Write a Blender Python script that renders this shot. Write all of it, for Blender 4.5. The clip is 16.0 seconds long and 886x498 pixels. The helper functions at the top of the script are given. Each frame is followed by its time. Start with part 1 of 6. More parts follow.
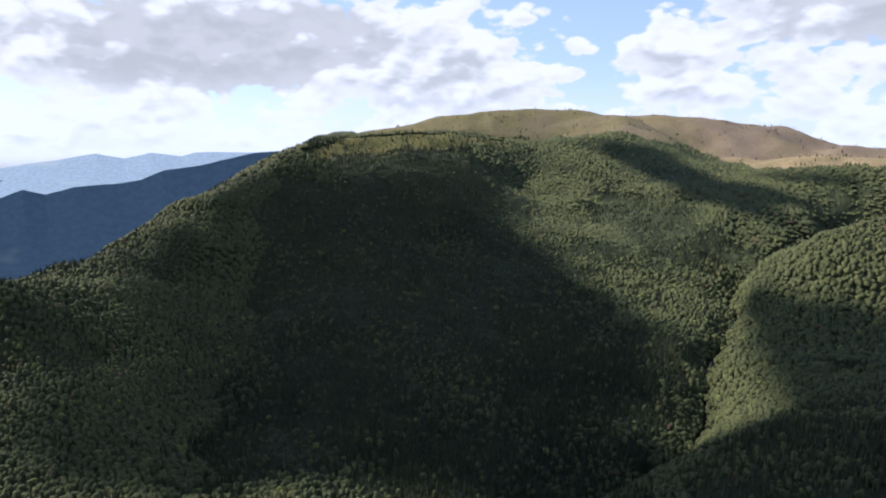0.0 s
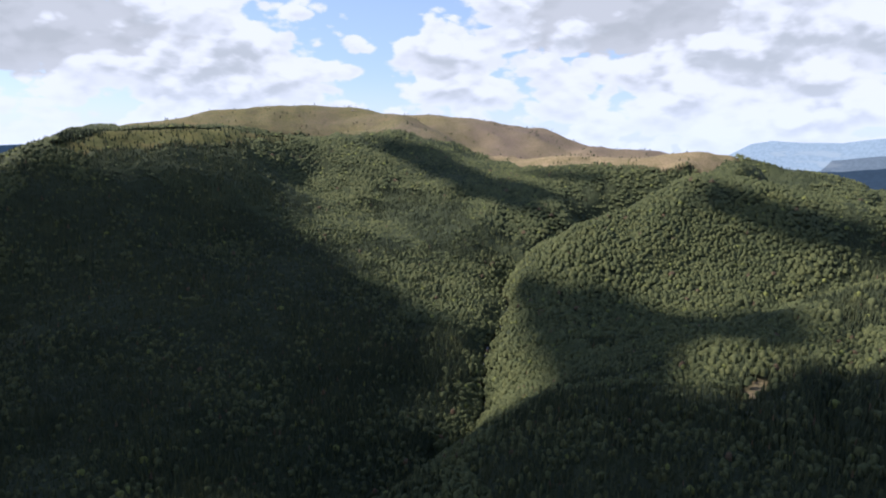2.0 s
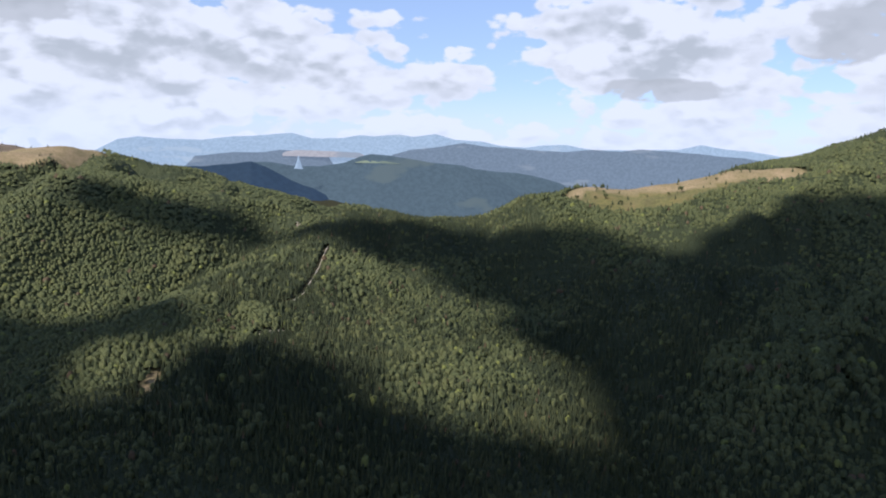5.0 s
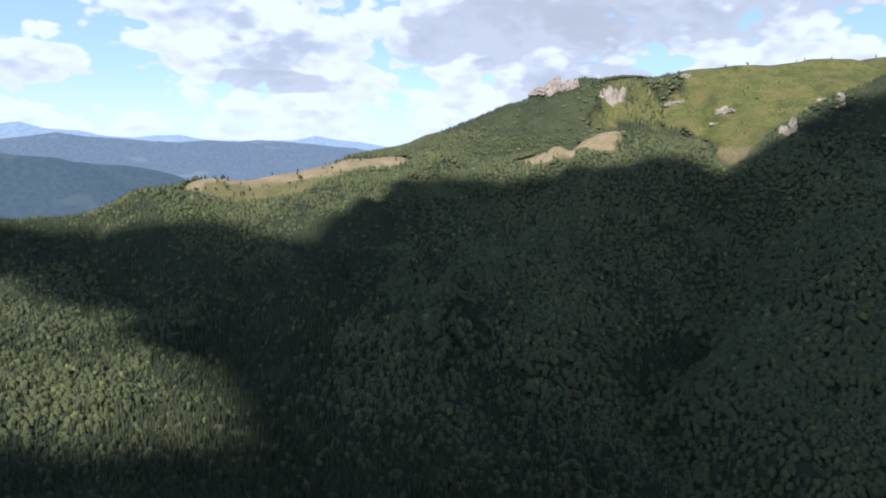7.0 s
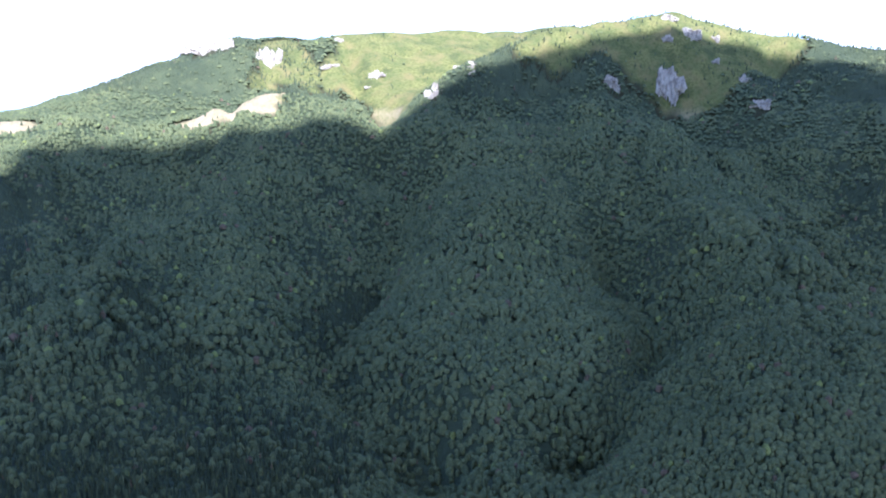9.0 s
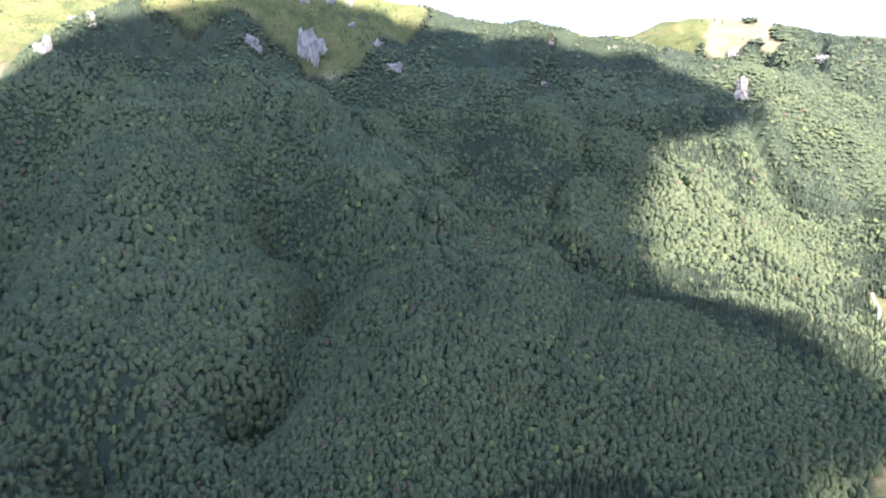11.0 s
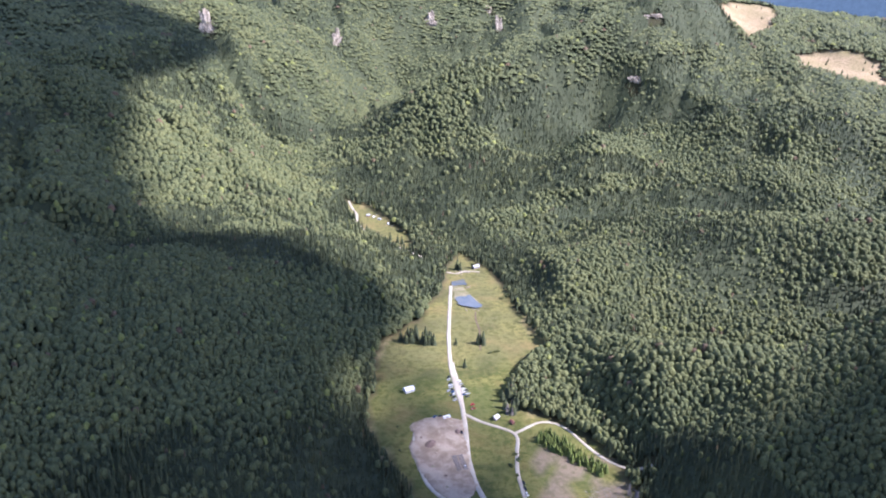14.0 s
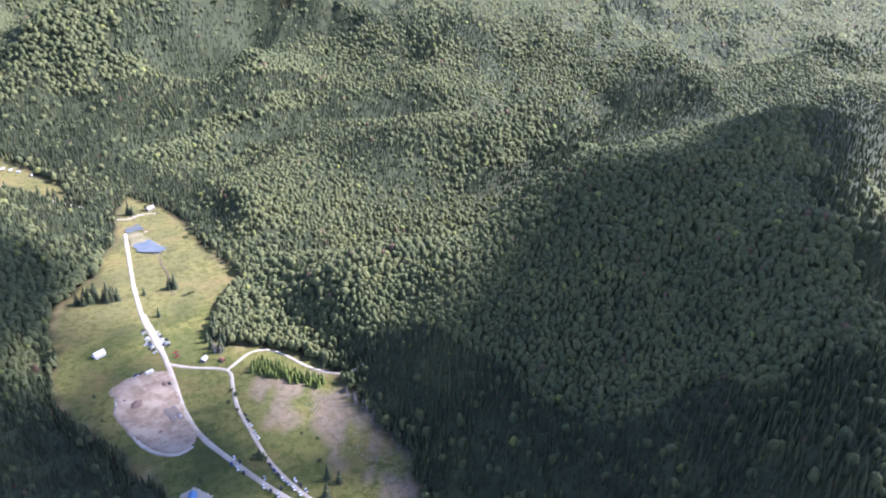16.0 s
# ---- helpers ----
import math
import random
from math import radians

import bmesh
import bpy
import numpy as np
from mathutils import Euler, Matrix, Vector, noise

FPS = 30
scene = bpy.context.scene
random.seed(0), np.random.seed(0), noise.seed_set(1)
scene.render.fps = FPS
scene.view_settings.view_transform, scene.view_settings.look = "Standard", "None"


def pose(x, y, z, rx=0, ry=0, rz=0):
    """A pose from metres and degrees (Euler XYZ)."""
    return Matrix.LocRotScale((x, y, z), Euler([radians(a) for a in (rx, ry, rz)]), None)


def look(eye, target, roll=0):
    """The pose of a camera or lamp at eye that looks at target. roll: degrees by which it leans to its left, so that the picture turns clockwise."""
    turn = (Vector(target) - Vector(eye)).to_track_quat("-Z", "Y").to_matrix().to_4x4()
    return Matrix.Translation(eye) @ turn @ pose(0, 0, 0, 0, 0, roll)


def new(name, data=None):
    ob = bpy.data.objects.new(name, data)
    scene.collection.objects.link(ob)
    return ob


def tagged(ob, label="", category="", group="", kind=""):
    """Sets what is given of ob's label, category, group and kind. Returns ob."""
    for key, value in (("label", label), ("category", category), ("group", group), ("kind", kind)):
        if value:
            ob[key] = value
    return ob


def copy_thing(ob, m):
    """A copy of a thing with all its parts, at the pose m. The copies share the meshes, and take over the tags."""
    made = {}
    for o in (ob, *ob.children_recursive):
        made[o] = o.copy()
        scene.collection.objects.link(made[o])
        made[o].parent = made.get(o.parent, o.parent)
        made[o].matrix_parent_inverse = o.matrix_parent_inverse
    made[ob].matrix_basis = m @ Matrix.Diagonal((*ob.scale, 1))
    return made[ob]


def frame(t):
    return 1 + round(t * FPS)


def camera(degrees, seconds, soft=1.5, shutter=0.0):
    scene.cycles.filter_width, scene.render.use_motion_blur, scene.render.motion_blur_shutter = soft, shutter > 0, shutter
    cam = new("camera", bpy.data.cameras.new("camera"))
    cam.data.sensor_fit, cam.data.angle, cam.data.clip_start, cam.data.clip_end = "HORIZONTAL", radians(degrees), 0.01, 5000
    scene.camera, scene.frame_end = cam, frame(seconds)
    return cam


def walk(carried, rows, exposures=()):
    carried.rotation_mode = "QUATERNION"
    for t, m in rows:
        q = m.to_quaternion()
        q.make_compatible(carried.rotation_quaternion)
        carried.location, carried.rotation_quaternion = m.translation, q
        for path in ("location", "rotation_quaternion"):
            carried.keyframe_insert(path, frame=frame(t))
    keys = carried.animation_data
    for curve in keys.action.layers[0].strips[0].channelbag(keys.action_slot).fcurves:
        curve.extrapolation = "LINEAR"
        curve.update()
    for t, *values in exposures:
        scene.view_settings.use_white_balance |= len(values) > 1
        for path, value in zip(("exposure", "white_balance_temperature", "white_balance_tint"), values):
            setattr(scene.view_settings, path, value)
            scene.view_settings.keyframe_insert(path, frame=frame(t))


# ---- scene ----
cam = camera(65.15, 16.0, soft=2.0)
PATH = [
    (0.0, pose(0, 0, 350, 81.50, 0.00, -0.00)),
    (0.5, pose(0, 0, 350, 81.37, -0.32, -3.64)),
    (1.0, pose(0, 0, 350, 81.35, -0.47, -7.73)),
    (1.5, pose(0, 0, 350, 81.36, -0.64, -11.75)),
    (2.0, pose(0, 0, 350, 81.40, -0.86, -17.77)),
    (2.5, pose(0, 0, 350, 81.45, -1.02, -24.55)),
    (3.0, pose(0, 0, 350, 81.54, -1.20, -31.95)),
    (3.5, pose(0, 0, 350, 81.60, -1.26, -39.86)),
    (4.0, pose(0, 0, 350, 81.74, -1.42, -47.86)),
    (4.5, pose(0, 0, 350, 81.91, -1.53, -56.78)),
    (5.0, pose(0, 0, 350, 82.09, -1.55, -66.41)),
    (7.5, pose(0, 0, 350, 81.62, -1.21, -103.45)),
    (8.0, pose(0, 0, 350, 80.94, -1.15, -110.08)),
    (8.5, pose(0, 0, 350, 80.27, -1.04, -116.95)),
    (9.0, pose(0, 0, 350, 79.61, -0.92, -123.95)),
    (11.5, pose(0, 0, 350, 76.46, -1.31, -158.96)),
    (12.0, pose(0, 0, 350, 75.85, -1.20, -165.78)),
    (12.5, pose(0, 0, 350, 75.30, -1.07, -172.59)),
    (13.0, pose(0, 0, 350, 74.77, -1.02, -179.32)),
    (13.5, pose(0, 0, 350, 74.10, -0.94, -186.04)),
    (14.0, pose(0, 0, 350, 72.70, -0.81, -192.87)),
    (14.5, pose(0, 0, 350, 71.17, -0.64, -199.74)),
    (15.0, pose(0, 0, 350, 69.61, -0.56, -206.57)),
    (15.5, pose(0, 0, 350, 68.05, -0.49, -213.34)),
    (16.0, pose(0, 0, 350, 66.45, -0.38, -220.09)),
]
walk(cam, PATH, exposures=[(0.0, 0.4, 5450, 20), (5.0, 0.2, 5400, 19), (7.5, 0.6, 4950, 19), (9.0, 1.85, 4500, 24), (11.5, 2.4, 5000, 28),
                           (12.5, 1.95, 5000, 31), (13.5, 1.55, 5000, 32), (16.0, 1.85, 4950, 33)])

# ---- light ----
SUN_AZ, SUN_EL = 292.0, 42.0
SUN_DIR = Vector((math.sin(radians(SUN_AZ)) * math.cos(radians(SUN_EL)),
                  math.cos(radians(SUN_AZ)) * math.cos(radians(SUN_EL)), math.sin(radians(SUN_EL))))
sun = new("sun", bpy.data.lights.new("sun", "SUN"))
sun.data.energy, sun.data.angle, sun.data.color = 5.0, radians(1.6), (1.0, 0.88, 0.68)
sun.matrix_world = look(SUN_DIR * 100, (0, 0, 0))


def node(tree, kind, **inputs):
    n = tree.nodes.new(kind)
    for key, value in inputs.items():
        n.inputs[key.replace("_", " ")].default_value = value
    return n


def calc(tree, op, a, b=None, c=None):
    n = tree.nodes.new("ShaderNodeMath")
    n.operation = op
    for slot, v in zip(n.inputs, (a, b, c)):
        if v is None:
            continue
        if isinstance(v, (int, float)):
            slot.default_value = v
        else:
            tree.links.new(v, slot)
    return n.outputs[0]


def smooth(tree, v, lo, hi, to_lo=0.0, to_hi=1.0):
    n = tree.nodes.new("ShaderNodeMapRange")
    n.interpolation_type = "SMOOTHSTEP"
    tree.links.new(v, n.inputs[0])
    for slot, value in zip(list(n.inputs)[1:5], (lo, hi, to_lo, to_hi)):
        slot.default_value = value
    return n.outputs[0]


def blend(tree, fac, a, b):
    n = tree.nodes.new("ShaderNodeMix")
    n.data_type = "RGBA"
    for slot, v in ((n.inputs[0], fac), (n.inputs[6], a), (n.inputs[7], b)):
        if isinstance(v, (int, float)):
            slot.default_value = v
        elif isinstance(v, tuple):
            slot.default_value = (*v, 1.0)
        else:
            tree.links.new(v, slot)
    return n.outputs[2]


def noise_tex(tree, vector, scale, detail=4.0, rough=0.55, warp=0.0):
    n = node(tree, "ShaderNodeTexNoise", Scale=scale, Detail=detail, Roughness=rough, Distortion=warp)
    if vector is not None:
        tree.links.new(vector, n.inputs["Vector"])
    return n.outputs[0]


def join3(tree, x, y, z):
    n = tree.nodes.new("ShaderNodeCombineXYZ")
    for slot, v in zip(n.inputs, (x, y, z)):
        if isinstance(v, (int, float)):
            slot.default_value = v
        else:
            tree.links.new(v, slot)
    return n.outputs[0]


SKY_HEAPS = [(-21.0, 8.5, 15.0, 4.5, 0.16), (1.0, 7.0, 8.0, 3.5, 0.10), (10.0, 9.0, 6.0, 7.0, -0.10), (14.0, 3.5, 6.0, 2.0, -0.05),
             (30.0, 10.5, 9.0, 3.2, 0.17), (20.0, 6.0, 7.0, 3.0, 0.08), (43.0, 6.0, 13.0, 4.0, 0.09), (62.0, 13.5, 12.0, 2.6, -0.12),
             (81.0, 8.0, 6.5, 3.2, 0.14), (94.0, 8.5, 4.0, 5.0, -0.03), (97.0, 8.0, 4.5, 2.0, 0.12), (112.0, 12.0, 20.0, 4.0, 0.12)]


def build_sky():
    world = bpy.data.worlds.new("sky")
    scene.world = world
    world.use_nodes = True
    tree = world.node_tree
    tree.nodes.clear()
    sky = tree.nodes.new("ShaderNodeTexSky")
    sky.sky_type, sky.sun_disc = "NISHITA", False
    sky.sun_elevation, sky.sun_rotation = radians(SUN_EL), radians(SUN_AZ)
    sky.altitude, sky.dust_density = 1200, 1.5
    ray = tree.nodes.new("ShaderNodeTexCoord").outputs["Generated"]
    axes = tree.nodes.new("ShaderNodeSeparateXYZ")
    tree.links.new(ray, axes.inputs[0])
    x, y, z = axes.outputs
    az = calc(tree, "MULTIPLY", calc(tree, "ARCTAN2", x, y), 180 / math.pi)
    el = calc(tree, "MULTIPLY", calc(tree, "ARCSINE", z), 180 / math.pi)
    # broken cumulus low in the sky, clear blue overhead; heaps thicken or part at (bearing, height, width, depth, amount)
    def billows(p):
        """Rounded heads of cumulus, large and small."""
        out = None
        for scale, share in ((15.0, 0.24), (36.0, 0.13)):
            cell = node(tree, "ShaderNodeTexVoronoi", Scale=scale)
            warp = node(tree, "ShaderNodeTexNoise", Scale=scale * 0.8, Detail=2.0)
            tree.links.new(p, warp.inputs["Vector"])
            shift = tree.nodes.new("ShaderNodeVectorMath")
            shift.operation = "MULTIPLY_ADD"
            tree.links.new(warp.outputs["Color"], shift.inputs[0])
            shift.inputs[1].default_value = (0.9 / scale,) * 3
            tree.links.new(p, shift.inputs[2])
            tree.links.new(shift.outputs[0], cell.inputs["Vector"])
            head = calc(tree, "MULTIPLY", calc(tree, "SUBTRACT", 0.42, cell.outputs["Distance"]), share)
            out = head if out is None else calc(tree, "ADD", out, head)
        return out

    def heaps(lift):
        up = calc(tree, "ADD", z, lift)
        p = join3(tree, x, y, calc(tree, "MULTIPLY", up, 1.9))
        big = noise_tex(tree, p, 4.8, 2.0, 0.5)
        puff = noise_tex(tree, p, 9.0, 10.0, 0.60, 0.15)
        return calc(tree, "ADD", billows(p), calc(tree, "ADD", calc(tree, "MULTIPLY", big, 0.55), calc(tree, "MULTIPLY", puff, 0.45)))
    here = heaps(0.0)
    for a, e, wide, deep, amount in SKY_HEAPS:
        da = calc(tree, "DIVIDE", calc(tree, "SUBTRACT", az, a), wide)
        de = calc(tree, "DIVIDE", calc(tree, "SUBTRACT", el, e), deep)
        far = calc(tree, "ADD", calc(tree, "MULTIPLY", da, da), calc(tree, "MULTIPLY", de, de))
        here = calc(tree, "ADD", here, calc(tree, "MULTIPLY", smooth(tree, far, 1.6, 0.2), amount))
    here = calc(tree, "SUBTRACT", here, smooth(tree, el, 13.0, 26.0, 0.0, 0.4))
    here = calc(tree, "ADD", here, smooth(tree, el, 11.0, 3.0, 0.025, 0.095))
    cover = smooth(tree, here, 0.445, 0.50)
    # lit tops and shaded flat bases, from how the heap thins out upwards
    def bulk(lift):
        p = join3(tree, x, y, calc(tree, "MULTIPLY", calc(tree, "ADD", z, lift), 1.9))
        return calc(tree, "ADD", noise_tex(tree, p, 9.0, 7.0, 0.58, 0.15), calc(tree, "MULTIPLY", billows(p), 2.2))
    topside = calc(tree, "SUBTRACT", bulk(-0.012), bulk(0.022))
    shade = smooth(tree, topside, 0.20, -0.22)
    thick = smooth(tree, here, 0.48, 0.72, 0.2, 0.95)
    cloud = blend(tree, calc(tree, "MULTIPLY", shade, thick), (6.4, 6.3, 5.9), (3.75, 3.85, 3.6))
    # two heavy grey heaps with dark bases
    for a, e, wide, deep in ((31.5, 10.6, 7.5, 3.6), (-17.0, 7.6, 14.0, 3.2), (84.0, 5.2, 5.0, 0.8), (101.0, 9.5, 9.0, 2.6), (116.0, 11.5, 12.0, 3.0), (109.0, 5.5, 7.0, 1.4)):
        da = calc(tree, "DIVIDE", calc(tree, "SUBTRACT", az, a), wide)
        de = calc(tree, "DIVIDE", calc(tree, "SUBTRACT", el, e), deep)
        far = calc(tree, "ADD", calc(tree, "ADD", calc(tree, "MULTIPLY", da, da), calc(tree, "MULTIPLY", de, de)), calc(tree, "MULTIPLY", calc(tree, "SUBTRACT", bulk(0.0), 0.5), 3.0))
        cloud = blend(tree, smooth(tree, far, 1.0, 0.35, 0.0, 0.68), cloud, (3.4, 3.4, 3.1))
    clear = blend(tree, smooth(tree, el, 8.0, 30.0, 0.40, 0.05), sky.outputs[0], (4.1, 4.9, 5.7))
    skyward = blend(tree, cover, clear, cloud)
    haze = smooth(tree, el, -1.0, 6.0, 0.6, 0.05)
    whole = blend(tree, haze, skyward, (6.1, 6.45, 6.6))
    whole = blend(tree, smooth(tree, el, -3.0, -0.5), (1.2, 1.4, 1.5), whole)
    out = node(tree, "ShaderNodeBackground", Strength=0.12)
    tree.links.new(whole, out.inputs[0])
    end = tree.nodes.new("ShaderNodeOutputWorld")
    tree.links.new(out.outputs[0], end.inputs[0])


build_sky()

# ---- lie of the land: named crests, ribs and streams, x, y, z in metres ----
LAND = []


def lie(name, *line):
    LAND.append((name,) + line)


lie("long wooded mountain crest", (-546, 838, 169), (-576, 960, 156), (-591, 1044, 151), (-599, 1143, 149), (-607, 1262, 157),
     (-594, 1356, 177), (-574, 1451, 205), (-540, 1527, 231), (-500, 1604, 261), (-454, 1680, 293), (-400, 1745, 325), (-341, 1808, 348),
     (-275, 1860, 366), (-206, 1909, 372), (-133, 1966, 376), (-55, 2019, 380), (27, 2080, 385), (115, 2157, 370), (208, 2230, 360),
     (305, 2280, 358), (406, 2335, 368))
lie("bare grass mountain", (-479, 2657, 375), (-317, 2742, 395), (-190, 2814, 418), (-78, 2859, 440), (37, 2900, 455), (132, 2947, 484),
     (277, 2987, 498), (400, 3014, 502), (486, 3021, 495), (560, 3029, 502), (643, 3022, 490), (704, 2968, 471), (753, 2883, 457),
     (791, 2769, 437), (814, 2658, 410))
lie("grass spur", (814, 2658, 404), (819, 2573, 382), (832, 2484, 361), (860, 2390, 334), (887, 2305, 306), (909, 2243, 286))
lie("grass shoulder", (424, 2443, 392), (504, 2449, 392), (585, 2461, 400), (677, 2510, 409))
lie("bare plateau", (797, 3357, 471), (884, 3386, 486), (1026, 3409, 497), (1174, 3361, 479), (1361, 3289, 456), (1558, 3201, 428),
     (1614, 3106, 389), (1669, 3020, 363), (1710, 2962, 347), (1817, 2874, 335), (1729, 2986, 335), (1829, 2890, 330), (1954, 2783, 320))
lie("plateau pasture", (883, 2403, 325), (986, 2363, 308), (1055, 2332, 293), (1179, 2317, 313), (1285, 2260, 307), (1335, 2185, 293), (1392, 2124, 303),
     (1488, 2083, 329), (1570, 2022, 337), (1651, 1957, 290), (1744, 1874, 268), (1818, 1802, 271), (1875, 1743, 261))
lie("plateau foot", (835, 2089, 272), (943, 2043, 274), (1097, 1965, 276), (1237, 1855, 276), (1444, 1739, 291))
lie("round wooded hill", (731, 1287, 179), (803, 1314, 195), (899, 1347, 217), (994, 1367, 257), (1062, 1366, 281), (1123, 1342, 282),
     (1155, 1302, 273), (1179, 1266, 265), (1223, 1210, 251), (1256, 1145, 233), (1286, 1081, 223), (1312, 1017, 212), (1334, 953, 197),
     (1347, 901, 188))
lie("wooded saddle", (1347, 901, 188), (1368, 829, 196), (1380, 770, 203), (1388, 711, 201), (1394, 654, 194), (1397, 599, 195),
     (1406, 551, 202), (1413, 504, 209), (1402, 533, 202), (1419, 488, 211), (1439, 457, 237), (1459, 426, 254), (1482, 382, 262))
lie("saddle pasture", (1561, 350, 275), (1571, 302, 275), (1600, 256, 276), (1626, 211, 282), (1650, 183, 293), (1674, 143, 300),
     (1718, 86, 314), (1760, 27, 326), (1780, -33, 328))
lie("saddle pasture foot", (1435, 363, 257), (1452, 288, 240), (1465, 209, 239), (1475, 122, 250), (1538, 74, 278), (1600, -10, 303))
lie("limestone spur", (1999, 72, 307), (2020, 11, 328), (2038, -83, 347), (2052, -180, 382), (2063, -263, 417), (2071, -348, 443),
     (2075, -434, 486), (2076, -521, 509), (2075, -601, 546), (2076, -664, 576), (2085, -732, 570), (2083, -824, 583), (2074, -898, 584),
     (2041, -970, 613), (2033, -1075, 622), (2051, -1167, 618), (2056, -1276, 620), (2055, -1353, 616), (2058, -1454, 639),
     (2036, -1551, 665), (2011, -1648, 664), (1983, -1743, 678), (1953, -1835, 696))
lie("shoulder with pasture", (1624, -230, 304), (1616, -281, 318), (1596, -329, 332), (1577, -391, 344), (1556, -452, 365),
     (1536, -514, 389), (1521, -556, 403), (1501, -611, 407), (1480, -659, 390), (1455, -690, 370), (1417, -743, 351), (1382, -766, 324))
lie("main mountain crest", (1395, -783, 320), (1397, -820, 347), (1404, -866, 382), (1404, -923, 427), (1401, -980, 465),
     (1396, -1022, 477), (1382, -1090, 503), (1367, -1156, 533), (1358, -1212, 554), (1357, -1243, 577), (1354, -1289, 595),
     (1336, -1323, 591), (1314, -1386, 612), (1295, -1418, 608), (1272, -1478, 626), (1307, -1501, 629), (1255, -1570, 649),
     (1208, -1606, 621), (1151, -1648, 595), (1093, -1687, 575), (1020, -1743, 571), (974, -1793, 559), (927, -1840, 548),
     (861, -1894, 541))
lie("dark shaded spur", (980, -1880, 550), (900, -1941, 546), (755, -2024, 543), (643, -2062, 515), (560, -2076, 507), (493, -2082, 495),
     (408, -2080, 462), (321, -2055, 439), (237, -2006, 425), (157, -1954, 404))
lie("cliff crest", (442, -2521, 593), (336, -2578, 608), (185, -2593, 584), (1, -2600, 541), (-122, -2597, 528), (-204, -2592, 539),
     (-287, -2584, 521), (-364, -2574, 527), (-703, -2545, 495), (-810, -2555, 488), (-948, -2528, 478), (-1065, -2503, 470),
     (-1186, -2448, 461), (-1266, -2407, 480))
lie("west wooded hill", (-292, -1573, 216), (-373, -1597, 259), (-456, -1617, 291), (-542, -1632, 300), (-645, -1659, 334), (-754, -1690, 368), (-855, -1730, 411),
     (-953, -1758, 454), (-1072, -1800, 500), (-1110, -1663, 393), (-1144, -1579, 341), (-1232, -1380, 277), (-1253, -1221, 236), (-1329, -1139, 217))
lie("hollow behind the long mountain", (-719, 1270, 38), (-698, 1594, 77), (-577, 1852, 177), (-389, 2063, 278), (-151, 2225, 309),
     (129, 2417, 302), (451, 2591, 300))
lie("hollow behind the grass mountain", (-532, 2952, 338), (-86, 3159, 409), (305, 3286, 473), (615, 3324, 477), (829, 3173, 428))
lie("hollow before the plateau", (864, 2821, 347), (871, 2735, 324), (886, 2645, 302), (918, 2550, 273), (948, 2464, 243),
     (973, 2401, 222))
lie("hollow behind the pasture", (959, 2609, 289), (1146, 2532, 254), (1394, 2451, 269), (1513, 2308, 265), (1705, 2196, 302),
     (1894, 2035, 263), (2036, 1893, 235))
lie("dale behind the round hill", (835, 1470, 70), (1016, 1522, 115), (1191, 1532, 188), (1294, 1459, 179), (1372, 1358, 154),
     (1447, 1216, 122), (1505, 1075, 92))
lie("low ground behind the saddle", (1530, 1023, 86), (1572, 877, 103), (1593, 747, 92), (1611, 631, 100), (1608, 611, 100),
     (1649, 524, 141), (1695, 437, 169))
lie("low ground behind the saddle pasture", (1707, 383, 208), (1748, 280, 209), (1799, 200, 228), (1868, 93, 251), (1930, -36, 266))
lie("hollow behind the spur", (2259, 81, 231), (2311, -203, 316), (2329, -487, 433), (2324, -743, 533), (2313, -1001, 541),
     (2277, -1296, 578), (2270, -1604, 599), (2178, -1915, 640))
lie("hollow behind the shoulder", (1743, -359, 270), (1700, -494, 306), (1662, -607, 348), (1617, -720, 334), (1550, -813, 291))
lie("hollow behind the main crest", (1549, -1134, 446), (1512, -1279, 507), (1497, -1371, 555), (1471, -1457, 570), (1423, -1558, 589),
     (1432, -1644, 611), (1322, -1758, 602), (1196, -1846, 551), (1065, -1960, 533), (940, -2067, 513))
lie("hollow behind the shaded spur", (1068, -2048, 508), (821, -2202, 500), (609, -2259, 461), (445, -2266, 412), (259, -2195, 372))
lie("land behind the cliffs", (490, -2797, 560), (205, -2872, 549), (-135, -2877, 487), (-318, -2862, 479), (-778, -2815, 450),
     (-1046, -2790, 431), (-1308, -2700, 412))
lie("dale behind the west hill", (-510, -1809, 214), (-717, -1845, 262), (-944, -1909, 347), (-1097, -1953, 421))
lie("land behind the plateau", (866, 3649, 372), (1112, 3696, 399), (1476, 3566, 355), (1752, 3372, 282), (1860, 3222, 237),
     (1879, 3246, 224), (2126, 3029, 207))
lie("near west ridge", (-259, -596, 38), (-334, -558, 49), (-388, -534, 57), (-447, -513, 58), (-528, -511, 83), (-610, -502, 105),
     (-697, -450, 130), (-765, -393, 154), (-825, -360, 174), (-867, -338, 168), (-956, -292, 146))
lie("dale behind the near west ridge", (-464, -639, -39), (-621, -601, -2), (-806, -521, 58), (-944, -412, 111), (-1080, -330, 81))
lie("wooded face", (-103, 1496, 144), (-61, 1148, 55), (-18, 900, 7), (10, 700, -33))
lie("wooded face west", (-485, 1206, 75), (-316, 1033, 48), (-472, 881, 53), (-358, 601, 20))
lie("wooded face east", (261, 1932, 198), (344, 1511, 92), (295, 1111, 26), (223, 851, -13))
lie("brook", (156, 672, -16), (329, 870, 9), (388, 1008, 28), (471, 1142, 47), (554, 1318, 77), (728, 1536, 132), (899, 1674, 169),
     (1045, 1764, 165), (1349, 1738, 195), (1666, 1864, 210))
lie("round hill face", (550, 1089, 41), (741, 1128, 74), (980, 1136, 135), (1148, 1041, 147), (396, 907, 1))
